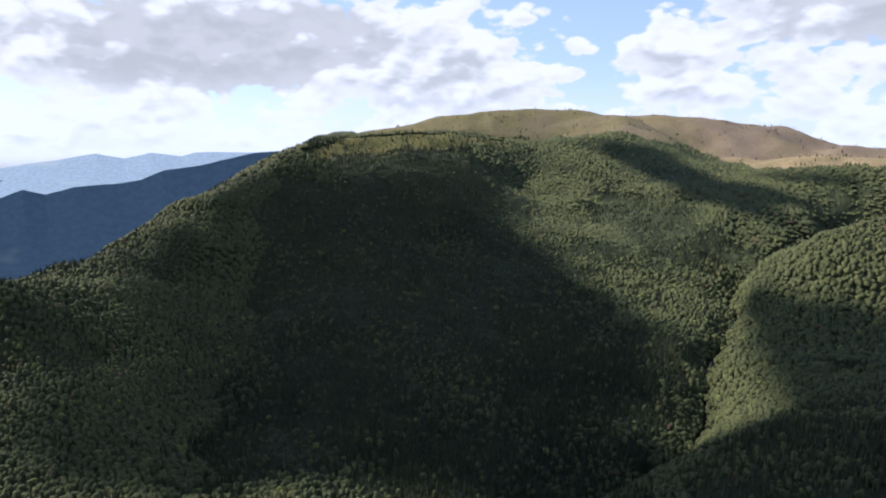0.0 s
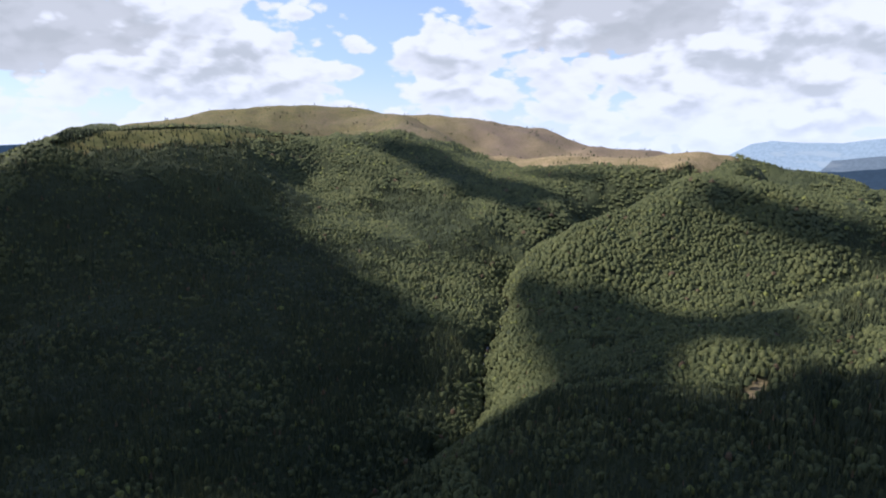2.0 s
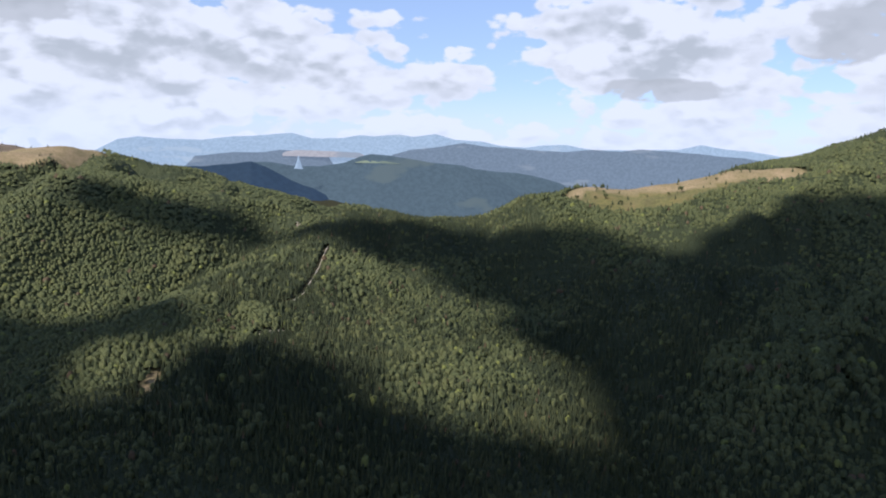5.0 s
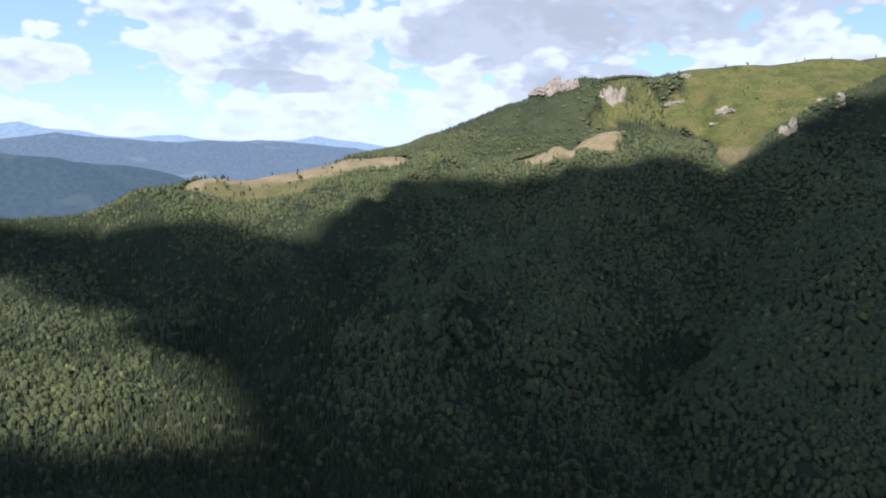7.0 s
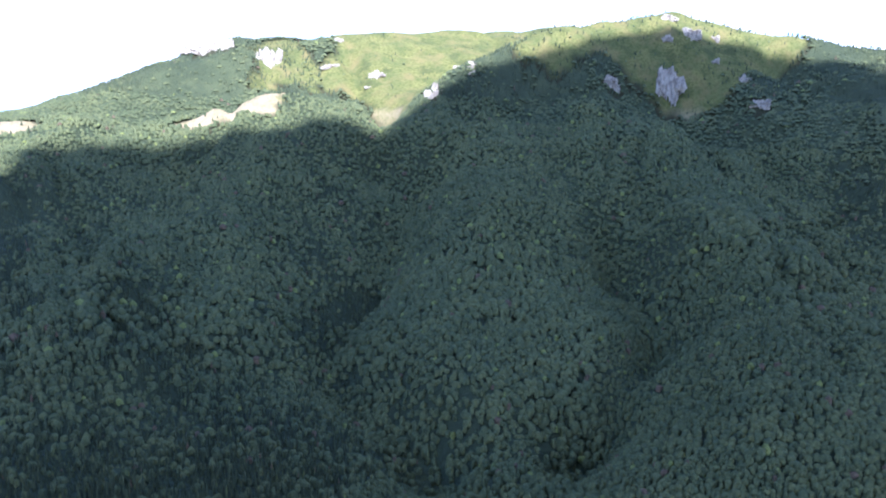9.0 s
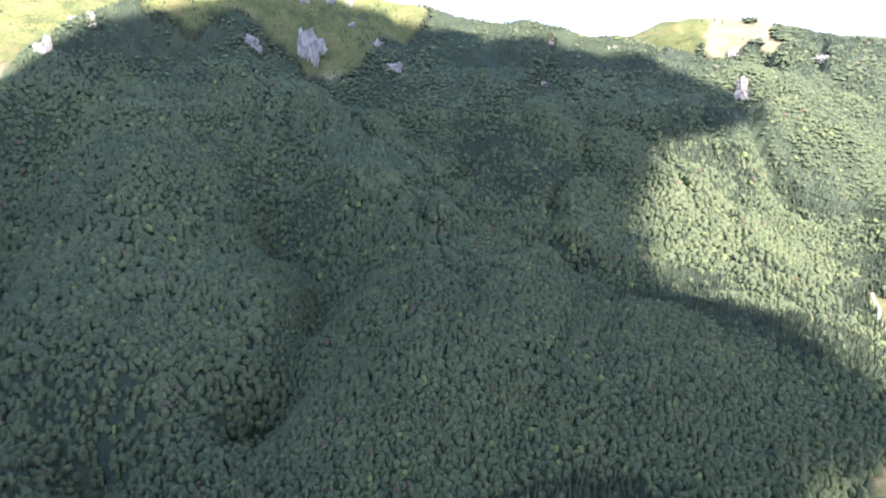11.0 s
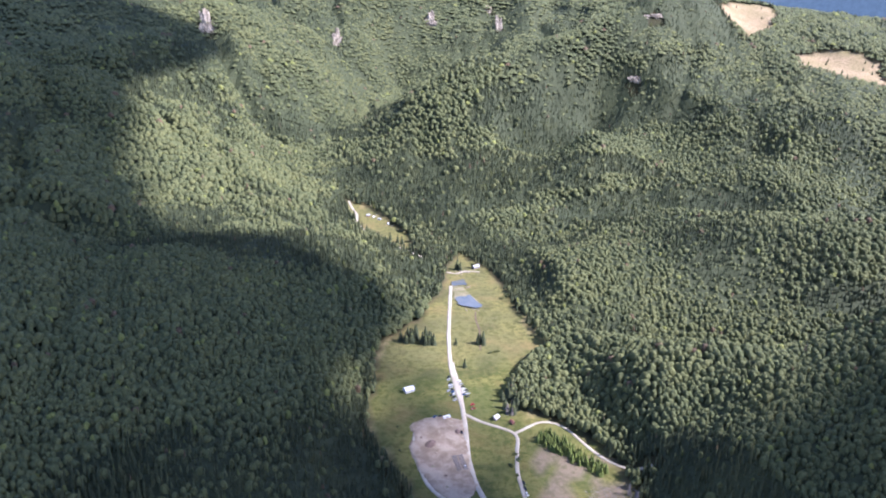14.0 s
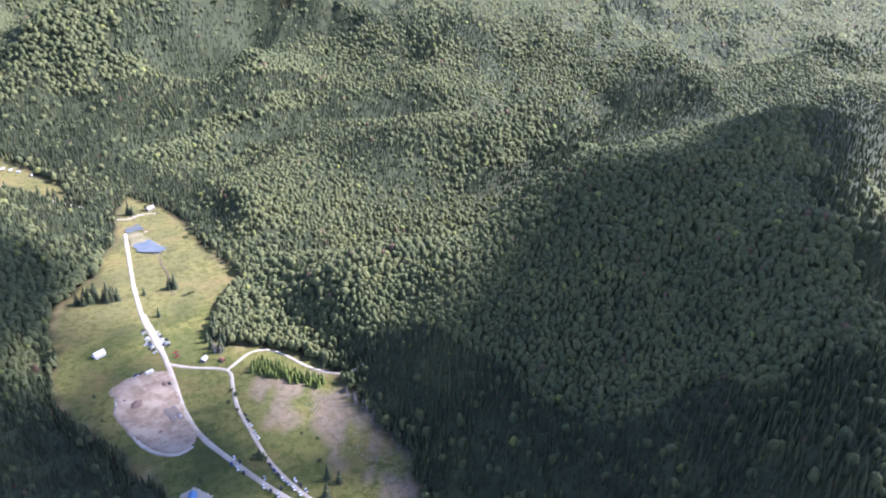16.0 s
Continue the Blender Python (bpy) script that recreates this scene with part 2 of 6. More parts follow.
lie("hill ravine", (697, 889, 49), (1021, 1001, 85), (1267, 977, 134))
lie("spruce spur", (156, 579, 43), (208, 605, 59), (305, 630, 69), (445, 677, 81), (592, 756, 102), (752, 761, 123),
     (907, 755, 139), (1061, 716, 149), (1278, 785, 216))
lie("spruce spur nose", (1047, 701, 134), (823, 495, 111), (598, 345, 93), (416, 259, 87), (364, 372, 85))
lie("valley below saddle", (1190, 382, 119), (926, 212, 83), (723, 100, 64), (559, 30, 81))
lie("wooded dale head", (1314, 310, 154), (1192, 136, 155), (999, -34, 138), (792, -112, 108))
lie("east gully", (1421, -779, 311), (1287, -689, 227), (1130, -643, 155), (982, -559, 95), (844, -391, 53), (805, -355, 39),
     (625, -357, 15), (468, -325, 17))
lie("middle rib", (1280, -1149, 394), (1052, -894, 219), (858, -688, 106), (737, -517, 38), (645, -421, 26))
lie("west gully", (1090, -1369, 393), (876, -1118, 234), (756, -866, 114), (563, -740, 80), (470, -571, 43), (447, -458, 19))
lie("near rib", (1445, -322, 241), (1118, -268, 130), (852, -178, 64), (635, -81, 50))
lie("long wooded rib", (1391, -1062, 395), (1043, -1007, 283), (744, -942, 184), (521, -923, 136), (327, -902, 100),
     (210, -896, 94))
lie("fan of woods", (486, -635, 99), (399, -762, 112), (345, -562, 79), (268, -469, 55), (226, -412, 35), (196, -734, 82),
     (102, -601, 60), (79, -826, 71), (-15, -790, 42))
lie("fan foot", (-58, -564, 22), (-87, -682, 22), (-127, -789, 30))
lie("shaded ravine", (1095, -1365, 358), (735, -1215, 229), (495, -1071, 165), (352, -1021, 120), (212, -977, 91))
lie("shaded rib", (1005, -1671, 459), (621, -1529, 284), (411, -1390, 214), (259, -1172, 102), (122, -1043, 68), (-9, -960, 73))
lie("wall ribs", (177, -1892, 342), (238, -1602, 240), (130, -1344, 127), (32, -1150, 65))
lie("wall ribs west", (-166, -2144, 349), (-80, -1848, 233))
lie("valley floor", (-128, -1223, 37), (-85, -1397, 60), (-59, -1549, 85), (-158, -1843, 150), (-339, -2123, 196))
lie("meadow floor", (-150, -300, -14), (-160, -500, -4), (-190, -700, 6), (-250, -850, 14), (-240, -960, 20), (-190, -1080, 26),
     (-130, -1230, 33))
lie("west hill slope", (-251, -1173, 51), (-449, -1326, 95), (-700, -1494, 173), (-377, -948, 41))
lie("west hill lobe", (-780, -1223, 108), (-832, -973, 87), (-844, -781, 82), (-829, -692, 69), (-693, -721, 36), (-538, -759, 7),
     (-417, -775, -1))
lie("dell behind lobe", (-1199, -901, 47), (-928, -760, 17), (-753, -658, 18), (-543, -641, -3), (-406, -678, -7))
lie("far west slope", (-1405, -957, 152), (-1706, -836, 181), (-1664, -541, 139), (-2133, -861, 259))
lie("shaded ridge", (-274, -650, 4), (-354, -592, 28), (-437, -501, 53), (-626, -514, 93), (-675, -448, 115), (-720, -392, 134),
     (-890, -387, 156), (-955, -296, 166))
lie("ridge face", (-279, -439, 10), (-355, -407, 42), (-468, -375, 64), (-564, -323, 101), (-641, -254, 115), (-627, -170, 123))
lie("ridge face low", (-230, -284, -1), (-356, -275, 29), (-306, -149, 51), (-441, -190, 62), (-360, -87, 95))
lie("valley behind the long mountain", (-1004, 1115, -60), (-926, 1426, -70), (-899, 1843, -30), (-765, 2222, 40),
     (-530, 2494, 200))
lie("under the drone", (0, 0, 70), (150, 150, 75), (150, -150, 60), (-200, 0, 40))
lie("west valley", (-500, 300, -30), (-900, 500, -60), (-1600, 900, -90), (-3500, 1500, -120), (-900, -200, 0), (-1600, -300, 120),
     (-3000, -600, 200))
lie("rim", (-4500, 4500, -250), (-1800, 3000, -60), (0, 4600, 150), (4500, 4500, 100), (4600, 0, 0), (4500, -4500, 300),
     (0, -4600, 450), (-4500, -4500, 300), (-4600, 0, 0), (3300, 3300, 160), (3300, 1200, 20), (3800, -1500, 400))


class Fractal:
    """Smooth lattice noise in numpy, about -1 to 1."""

    def __init__(self, seed):
        self.grid = np.random.RandomState(seed).uniform(-1, 1, (256, 256))

    def once(self, x, y):
        i, j = np.floor(x).astype(int), np.floor(y).astype(int)
        u, v = x - i, y - j
        u, v = u * u * (3 - 2 * u), v * v * (3 - 2 * v)
        g, i0, j0, i1, j1 = self.grid, i % 256, j % 256, (i + 1) % 256, (j + 1) % 256
        return (g[i0, j0] * (1 - u) + g[i1, j0] * u) * (1 - v) + (g[i0, j1] * (1 - u) + g[i1, j1] * u) * v

    def __call__(self, x, y, size, octaves=3):
        total, gain = 0.0, 1.0
        for k in range(octaves):
            total = total + gain * self.once(x / size + 37.3 * k, y / size - 11.7 * k)
            size, gain = size * 0.5, gain * 0.5
        return total


ruggedness, stand_noise, glade_noise = Fractal(11), Fractal(23), Fractal(31)
# the valley floor with its meadow: axis and half width
FLOOR = [(-150, -280, 95), (-165, -500, 110), (-185, -700, 90), (-245, -850, 52), (-240, -960, 38), (-190, -1080, 34), (-130, -1230, 26)]


def floor_height(y):
    return -12 + (-y - 330) * 0.05


def floor_share(x, y):
    """1 on the valley floor, falling to 0 some way up its sides."""
    best = np.full(np.shape(x), 0.0)
    for (ax, ay, aw), (bx, by, bw) in zip(FLOOR, FLOOR[1:]):
        k = np.clip(((x - ax) * (bx - ax) + (y - ay) * (by - ay)) / ((bx - ax) ** 2 + (by - ay) ** 2), 0, 1)
        d = np.hypot(x - ax - k * (bx - ax), y - ay - k * (by - ay)) - (aw + k * (bw - aw))
        best = np.maximum(best, np.clip(1 - d / 70, 0, 1))
    return best * best * (3 - 2 * best)


# narrow gorges that the streams have cut, and how deep
GORGES = {"brook": 30, "east gully": 12, "west gully": 10, "shaded ravine": 40, "hill ravine": 14, "dell behind lobe": 10, "valley below saddle": 12}
HOLLOWS = [  # height added (ridges) or taken (hollows), half width, middle line
    (-40, 75, (-1000, -900), (-880, -960), (-770, -1040), (-650, -1110), (-520, -1090), (-410, -1020)),
    (-18, 55, (-520, -1330), (-400, -1340), (-300, -1330), (-230, -1290)),
    (-26, 70, (-760, -1500), (-640, -1480), (-520, -1450)),
    (-14, 55, (-330, -729), (-403, -674), (-506, -581), (-684, -561), (-754, -500), (-813, -442), (-968, -420)),
    (-30, 54, (-345, -470), (-342, -520), (-335, -575)),
    (-12, 40, (-328, -480), (-322, -520), (-314, -575)),
    (5, 65, (-291, -642), (-354, -592), (-443, -509), (-611, -501), (-675, -447), (-729, -397), (-880, -383)),
    (38, 85, (-837, -753), (-744, -774), (-667, -811), (-574, -826), (-436, -835), (-323, -816)),
    (-44, 46, (1556, -856), (1315, -707), (1284, -701)),
    (-44, 46, (1188, -769), (1178, -729), (1128, -661), (1100, -626), (982, -517), (914, -424), (867, -382), (783, -378), (712, -386), (665, -383), (602, -383), (553, -370)),
    (-12, 34, (884, -914), (823, -905), (698, -855), (627, -804), (577, -728), (510, -613), (494, -547), (482, -493)),
    (34, 90, (1118, -888), (968, -747), (909, -657), (830, -570), (739, -491), (642, -452)),
    (28, 85, (1318, -483), (1179, -389), (1031, -319), (916, -305)),
    (28, 70, (1027, -1205), (902, -1152), (641, -935), (543, -891)),
    (38, 72, (1107, -1380), (924, -1315), (752, -1241), (588, -1148), (459, -1088), (348, -1041), (263, -1010)),
    (-58, 75, (1066, -1412), (889, -1375), (706, -1302), (543, -1176), (444, -1127)),
    (30, 65, (731, -1578), (581, -1537), (446, -1463), (314, -1392), (204, -1370), (104, -1279)),
    (-34, 46, (1030, -980), (906, -926), (837, -909), (773, -885), (659, -824), (580, -756), (496, -553), (486, -497)),
    (-18, 40, (-323, 1285), (-328, 1141), (-320, 974), (-296, 817), (-260, 677)),
    (16, 60, (-523, 1315), (-483, 1085), (-467, 899), (-432, 727)),
    (-16, 40, (-307, -1418), (-544, -1449), (-743, -1405), (-900, -1382)),
    (-18, 40, (-349, -1154), (-550, -1160), (-737, -1194), (-923, -1196)),
    (14, 50, (-383, -1344), (-569, -1315), (-769, -1343), (-907, -1298))]
FIRM = ("long wooded mountain crest", "bare grass mountain", "grass spur", "grass shoulder", "bare plateau", "plateau pasture", "plateau foot", "round wooded hill", "wooded saddle",
        "saddle pasture", "saddle pasture foot", "limestone spur", "shoulder with pasture", "main mountain crest", "dark shaded spur", "cliff crest", "west wooded hill", "near west ridge")
HALF, STEP = 4700.0, 14.0


def land_grid():
    """Heights on a square grid: tent-like slopes stretched between the crests and the streams, then weathered."""
    pts = []
    for name, *line in LAND:
        if name in ("rim", "under the drone"):
            pts += line
            continue
        for a, b in zip(line, line[1:]):
            n = max(1, int(math.dist(a[:2], b[:2]) / 110)) if math.dist(a[:2], b[:2]) < 700 else 1
            pts += [tuple(a[k] + (b[k] - a[k]) * i / n for k in range(3)) for i in range(n)]
        pts.append(line[-1])
    kept = []
    for q in pts:
        if all(math.dist(q[:2], k[:2]) > 35 for k in kept):
            kept.append(q)
    p = np.array(kept, float)
    n = len(p)
    gap = np.hypot(p[:, None, 0] - p[None, :, 0], p[:, None, 1] - p[None, :, 1])
    a = np.zeros((n + 3, n + 3))
    a[:n, :n] = -np.sqrt(gap ** 2 + 15.0 ** 2) + np.eye(n) * 4.0
    a[:n, n:] = np.c_[np.ones(n), p[:, :2] / 1000]
    a[n:, :n] = a[:n, n:].T
    w = np.linalg.solve(a, np.r_[p[:, 2], 0, 0, 0])
    side = np.arange(-HALF, HALF + 1, STEP)
    gx, gy = np.meshgrid(side, side, indexing="ij")
    z = w[n] + w[n + 1] * gx / 1000 + w[n + 2] * gy / 1000
    for k in range(n):
        z -= w[k] * np.sqrt((gx - p[k, 0]) ** 2 + (gy - p[k, 1]) ** 2 + 225.0)
    flat, cut = floor_share(gx, gy), np.zeros_like(gx)
    wild = np.clip((z - 35) / 110, 0, 1) * (1 - flat)
    rib = 1 - np.abs(ruggedness(gx, gy, 260, 3))
    z += wild * (rib - 0.62) * 26 + wild * ruggedness(gx + 900, gy, 700, 2) * 4
    # gullies run down the slopes towards the valley and fade out below the crests
    from_crest = np.full(gx.shape, 400.0)
    for name, *line in LAND:
        if any(k in name for k in ("crest", "mountain", "hill", "spur", "saddle", "plateau", "top", "ridge")):
            for (ax, ay, _), (bx, by, _) in zip(line, line[1:]):
                k = np.clip(((gx - ax) * (bx - ax) + (gy - ay) * (by - ay)) / ((bx - ax) ** 2 + (by - ay) ** 2 + 1), 0, 1)
                from_crest = np.minimum(from_crest, np.hypot(gx - ax - k * (bx - ax), gy - ay - k * (by - ay)))
    around, out = np.arctan2(gx, gy) * 1300 + ruggedness(gx - 400, gy, 220, 2) * 45, np.hypot(gx, gy) * 0.24
    run, small = ruggedness(around, out, 150, 2), ruggedness(around + 5000, out, 62, 2)
    west = np.clip((np.degrees(np.arctan2(gx, gy)) % 360 - 200) / 10, 0, 1)
    calm = np.clip(1 - np.abs((np.degrees(np.arctan2(gx, gy)) + 10) / 40), 0, 1)
    fade = wild * np.clip((from_crest - 25) / 170, 0, 1) * (1 - 0.65 * west) * (1 - np.minimum(calm * 3, 0.8))
    z -= fade * (30 * np.exp(-(run / 0.20) ** 2) - 9) + fade * (9 * np.exp(-(small / 0.22) ** 2) - 2.5)
    for name, *line in LAND:
        if name in GORGES:
            for (ax, ay, _), (bx, by, _) in zip(line, line[1:]):
                k = np.clip(((gx - ax) * (bx - ax) + (gy - ay) * (by - ay)) / ((bx - ax) ** 2 + (by - ay) ** 2), 0, 1)
                bend = ruggedness(gx, gy, 90, 2) * 14
                d = np.hypot(gx - ax - k * (bx - ax) + bend, gy - ay - k * (by - ay) - bend)
                cut = np.minimum(cut, -GORGES[name] * (np.exp(-(d / 34.0) ** 2) + 0.8 * np.clip(1 - d / 150, 0, 1)))
    z += cut
    for lift, wide, *line in HOLLOWS:
        d = np.full(gx.shape, 1e9)
        for (ax, ay), (bx, by) in zip(line, line[1:]):
            k = np.clip(((gx - ax) * (bx - ax) + (gy - ay) * (by - ay)) / ((bx - ax) ** 2 + (by - ay) ** 2), 0, 1)
            d = np.minimum(d, np.hypot(gx - ax - k * (bx - ax), gy - ay - k * (by - ay)))
        z += lift * np.exp(-(d / wide) ** 2) * (1 - flat)
    # the crests keep their heights: what smoothing and weathering took off or put on is given back along them
    for reach in (110.0, 70.0, 42.0):
        lift, weight = np.zeros_like(z), np.zeros_like(z)
        for name, *line in LAND:
            if name not in FIRM:
                continue
            for a, b in zip(line, line[1:]):
                n = max(1, int(math.dist(a[:2], b[:2]) / 24))
                for i in range(n + 1):
                    x, y, h = (a[k] + (b[k] - a[k]) * i / n for k in range(3))
                    u, v = int((x + HALF) / STEP), int((y + HALF) / STEP)
                    m = int(reach * 2.2 / STEP)
                    part_of = slice(max(u - m, 0), u + m + 1), slice(max(v - m, 0), v + m + 1)
                    w = np.exp(-((gx[part_of] - x) ** 2 + (gy[part_of] - y) ** 2) / reach ** 2)
                    lift[part_of] += w * (h - z[u, v])
                    weight[part_of] += w
        z += lift / np.maximum(weight, 1.0)
    return z * (1 - flat) + floor_height(gy) * flat


GRID = land_grid()


def height(x, y):
    u, v = (np.asarray(x, float) + HALF) / STEP, (np.asarray(y, float) + HALF) / STEP
    i = np.clip(np.floor(u).astype(int), 0, GRID.shape[0] - 2)
    j = np.clip(np.floor(v).astype(int), 0, GRID.shape[0] - 2)
    u, v = u - i, v - j
    return (GRID[i, j] * (1 - u) + GRID[i + 1, j] * u) * (1 - v) + (GRID[i, j + 1] * (1 - u) + GRID[i + 1, j + 1] * u) * v

# ---- land cover ----
MEADOW = [(-98, -420), (-88, -458), (-77, -508), (-63, -558), (-70, -600), (-80, -662), (-103, -728), (-149, -778), (-205, -872), (-232, -954), (-262, -1000),
          (-286, -916), (-288, -822), (-278, -740), (-286, -675), (-244, -650), (-216, -612), (-212, -562), (-242, -546),
          (-268, -492), (-268, -459), (-261, -430), (-261, -395), (-260, -340), (-235, -285), (-190, -262), (-118, -290), (-108, -350), (-98, -400)]
UPPER_MEADOW = [(-110, -1278), (-150, -1272), (-172, -1206), (-197, -1105), (-193, -1032), (-176, -1040), (-150, -1085), (-118, -1190)]
SADDLE_PASTURE = [(1430, 361), (1642, 355), (1670, 267), (1729, 191), (1785, 88), (1751, 26), (1751, -56), (1651, -122), (1593, -84), (1595, -10), (1547, 41), (1521, 83), (1496, 102), (1476, 133), (1459, 174), (1455, 207), (1449, 275), (1468, 303), (1429, 343)]
SHOULDER_PASTURE = [(1573, -357), (1622, -457), (1600, -535), (1565, -590), (1500, -585), (1473, -563), (1448, -546), (1441, -495), (1490, -459), (1489, -420)]
HILL_PASTURES = [[(-1210, -1513), (-1176, -1433), (-1231, -1377), (-1258, -1312), (-1296, -1231), (-1347, -1184), (-1405, -1163), (-1337, -1222), (-1296, -1265), (-1363, -1385), (-1327, -1436), (-1280, -1502)],
                 [(-1232, -1839), (-1147, -1730), (-1149, -1641), (-1147, -1591), (-1218, -1636), (-1247, -1636), (-1346, -1779), (-1317, -1808)]]
BARE_TOPS = [(-309, 2676), (-183, 2711), (-52, 2699), (144, 2720), (320, 2729), (401, 2311), (480, 2333), (619, 2436), (685, 2325), (740, 2320), (833, 2371), (897, 2309), (905, 2255), (917, 2074), (1012, 2029), (1082, 2006), (1140, 1967), (1197, 1904), (1141, 2008), (1169, 1914), (1315, 1810), (1429, 1721), (1718, 2003), (1988, 2247), (2809, 3387), (2332, 3731), (1398, 4172), (57, 4400), (-981, 4289)]
FELLED = [(-203, -522), (-262, -478), (-274, -440), (-292, -392), (-280, -338), (-238, -285), (-222, -300), (-208, -380), (-192, -440)]

GLADE = [(510, 565), (550, 586), (573, 589), (546, 565), (514, 553)]
CREST_GRASS = [(-362, 1701), (-240, 1890), (-180, 1960), (26, 2100), (100, 2160), (197, 2200), (197, 2108), (25, 1949), (-122, 1813), (-230, 1736), (-307, 1700)]
ALP_FRONT = [(1440, -1150), (1429, -1254), (1411, -1336), (1368, -1439), (1327, -1524), (1302, -1631), (1251, -1664), (1191, -1707), (1135, -1752), (1059, -1812), (977, -1728), (1001, -1680), (1028, -1600), (1010, -1489), (1058, -1411), (1124, -1390), (1186, -1337), (1231, -1321), (1267, -1261), (1286, -1206), (1338, -1176), (1360, -1123)]
ALP_BACK = [(2091, -994), (2047, -1082), (1991, -1133), (1962, -1218), (1944, -1280), (1940, -1371), (1927, -1469), (1957, -1605), (1919, -1687), (1520, -1340), (1500, -1230), (1500, -1130), (1520, -1030), (1510, -950), (1481, -905), (1495, -876), (1527, -857), (1645, -879), (1725, -869), (1744, -801), (1823, -801), (1874, -848), (1950, -914)]
SPUR_GRASS = [(2091, -743), (2119, -839), (2070, -896), (1992, -937), (1874, -848), (1825, -796), (1733, -796), (1777, -756), (1868, -708), (1850, -634), (1880, -578), (1930, -560), (1945, -631)]
CLIFF_GRASS = [(865, -1866), (714, -1917), (617, -1981), (553, -2050), (476, -2014), (381, -1949), (419, -2423), (349, -2441), (333, -2564)]
# limestone crags: x, y, width, height
CRAGS_MAIN = [(2097, -586, 150, 70), (2040, -630, 70, 66), (1947, -719, 89, 110), (1379, -1009, 21, 29), (1402, -988, 13, 20),
              (1123, -1414, 78, 113), (1160, -1529, 68, 41), (1133, -1593, 31, 30), (1189, -1294, 37, 58), (1087, -1538, 21, 29), (1019, -1562, 33, 27),
              (941, -1512, 63, 35), (1184, -1473, 33, 25), (848, -1735, 20, 16), (1222, -1519, 56, 34), (1979, -949, 39, 21), (1837, -871, 28, 15),
              (1728, -915, 24, 12), (1401, -915, 50, 62), (1669, -1171, 31, 36), (1404, -1026, 35, 46), (1747, -955, 55, 35), (1849, -846, 51, 24)]
CRAGS_WALL = [(502, -1896, 31, 34), (732, -1664, 16, 21), (616, -1710, 45, 42), (170, -1906, 61, 71), (250, -2399, 43, 46), (-169, -2129, 42, 71),
              (247, -1982, 21, 27), (12, -2381, 85, 32), (656, -1848, 21, 18), (1089, -1529, 16, 18), (1192, -1275, 39, 41)]
CRAGS_WEST = [(-353, -2464, 40, 82), (-497, -2347, 56, 79), (-709, -2280, 27, 106), (-704, -2400, 31, 53), (-383, -2472, 18, 63), (-3, -2345, 84, 27),
              (-301, -2356, 17, 23), (-572, -2293, 16, 36), (30, -1895, 17, 15), (-809, -1519, 43, 23), (-917, -1659, 61, 18), (1297, 919, 17, 38),
              (-635, -2475, 23, 34)]
CRAGS = CRAGS_MAIN + CRAGS_WALL + CRAGS_WEST
# roads: width, then the middle line
ROADS = {
    "main": (5.0, (-216, -876), (-204, -830), (-183, -748), (-172, -700), (-163, -650), (-160, -600), (-151, -545), (-142, -495), (-141, -460), (-147, -425), (-156, -385), (-166, -350), (-176, -315)),
    "lane": (3.6, (-156, -570), (-170, -553), (-194, -530), (-188, -505), (-179, -477), (-174, -440), (-170, -405), (-172, -370), (-178, -335)),
    "forest": (3.2, (-194, -530), (-208, -537), (-226, -543), (-243, -531), (-257, -486), (-276, -460), (-290, -452)),
    "upper": (4.0, (-116, -1290), (-120, -1262), (-124, -1225), (-120, -1185), (-127, -1132), (-153, -1080), (-172, -1040), (-200, -990)),
    "spur": (4.0, (806, 615), (834, 606), (869, 609), (931, 635), (1024, 680), (1085, 708), (1108, 717)),
    "spur bend": (4.0, (691, 556), (715, 556), (734, 550), (746, 544))}


def line_distance(x, y, line):
    d = np.full(np.shape(x), 1e9)
    for (ax, ay), (bx, by) in zip(line, line[1:]):
        k = np.clip(((x - ax) * (bx - ax) + (y - ay) * (by - ay)) / ((bx - ax) ** 2 + (by - ay) ** 2), 0, 1)
        d = np.minimum(d, np.hypot(x - ax - k * (bx - ax), y - ay - k * (by - ay)))
    return d


def kept_clear(x, y):
    """Crags, roads and stream beds, where no tree stands."""
    out = np.zeros(np.shape(x), bool)
    for cx, cy, w, h in CRAGS:
        s = 1 - 0.2 * w / math.hypot(cx, cy)
        out |= np.hypot(x - cx * s, y - cy * s) < 0.27 * w
    for width, *line in ROADS.values():
        out |= line_distance(x, y, line) < width * 0.5 + (3.2 if line[0][0] > 0 else 2.5)
    for name, *line in LAND:
        if name == "brook":
            bend = ruggedness(x, y, 90, 2) * 14
            out |= line_distance(x + bend, y - bend, [p[:2] for p in line[:8]]) < 3.2
    return out


def inside(x, y, ring):
    hit = np.zeros(np.shape(x), bool)
    for (ax, ay), (bx, by) in zip(ring, ring[1:] + ring[:1]):
        if ay != by:
            hit ^= ((ay > y) != (by > y)) & (x < (bx - ax) * (y - ay) / (by - ay) + ax)
    return hit


def bearing(x, y):
    return np.degrees(np.arctan2(x, y)) % 360


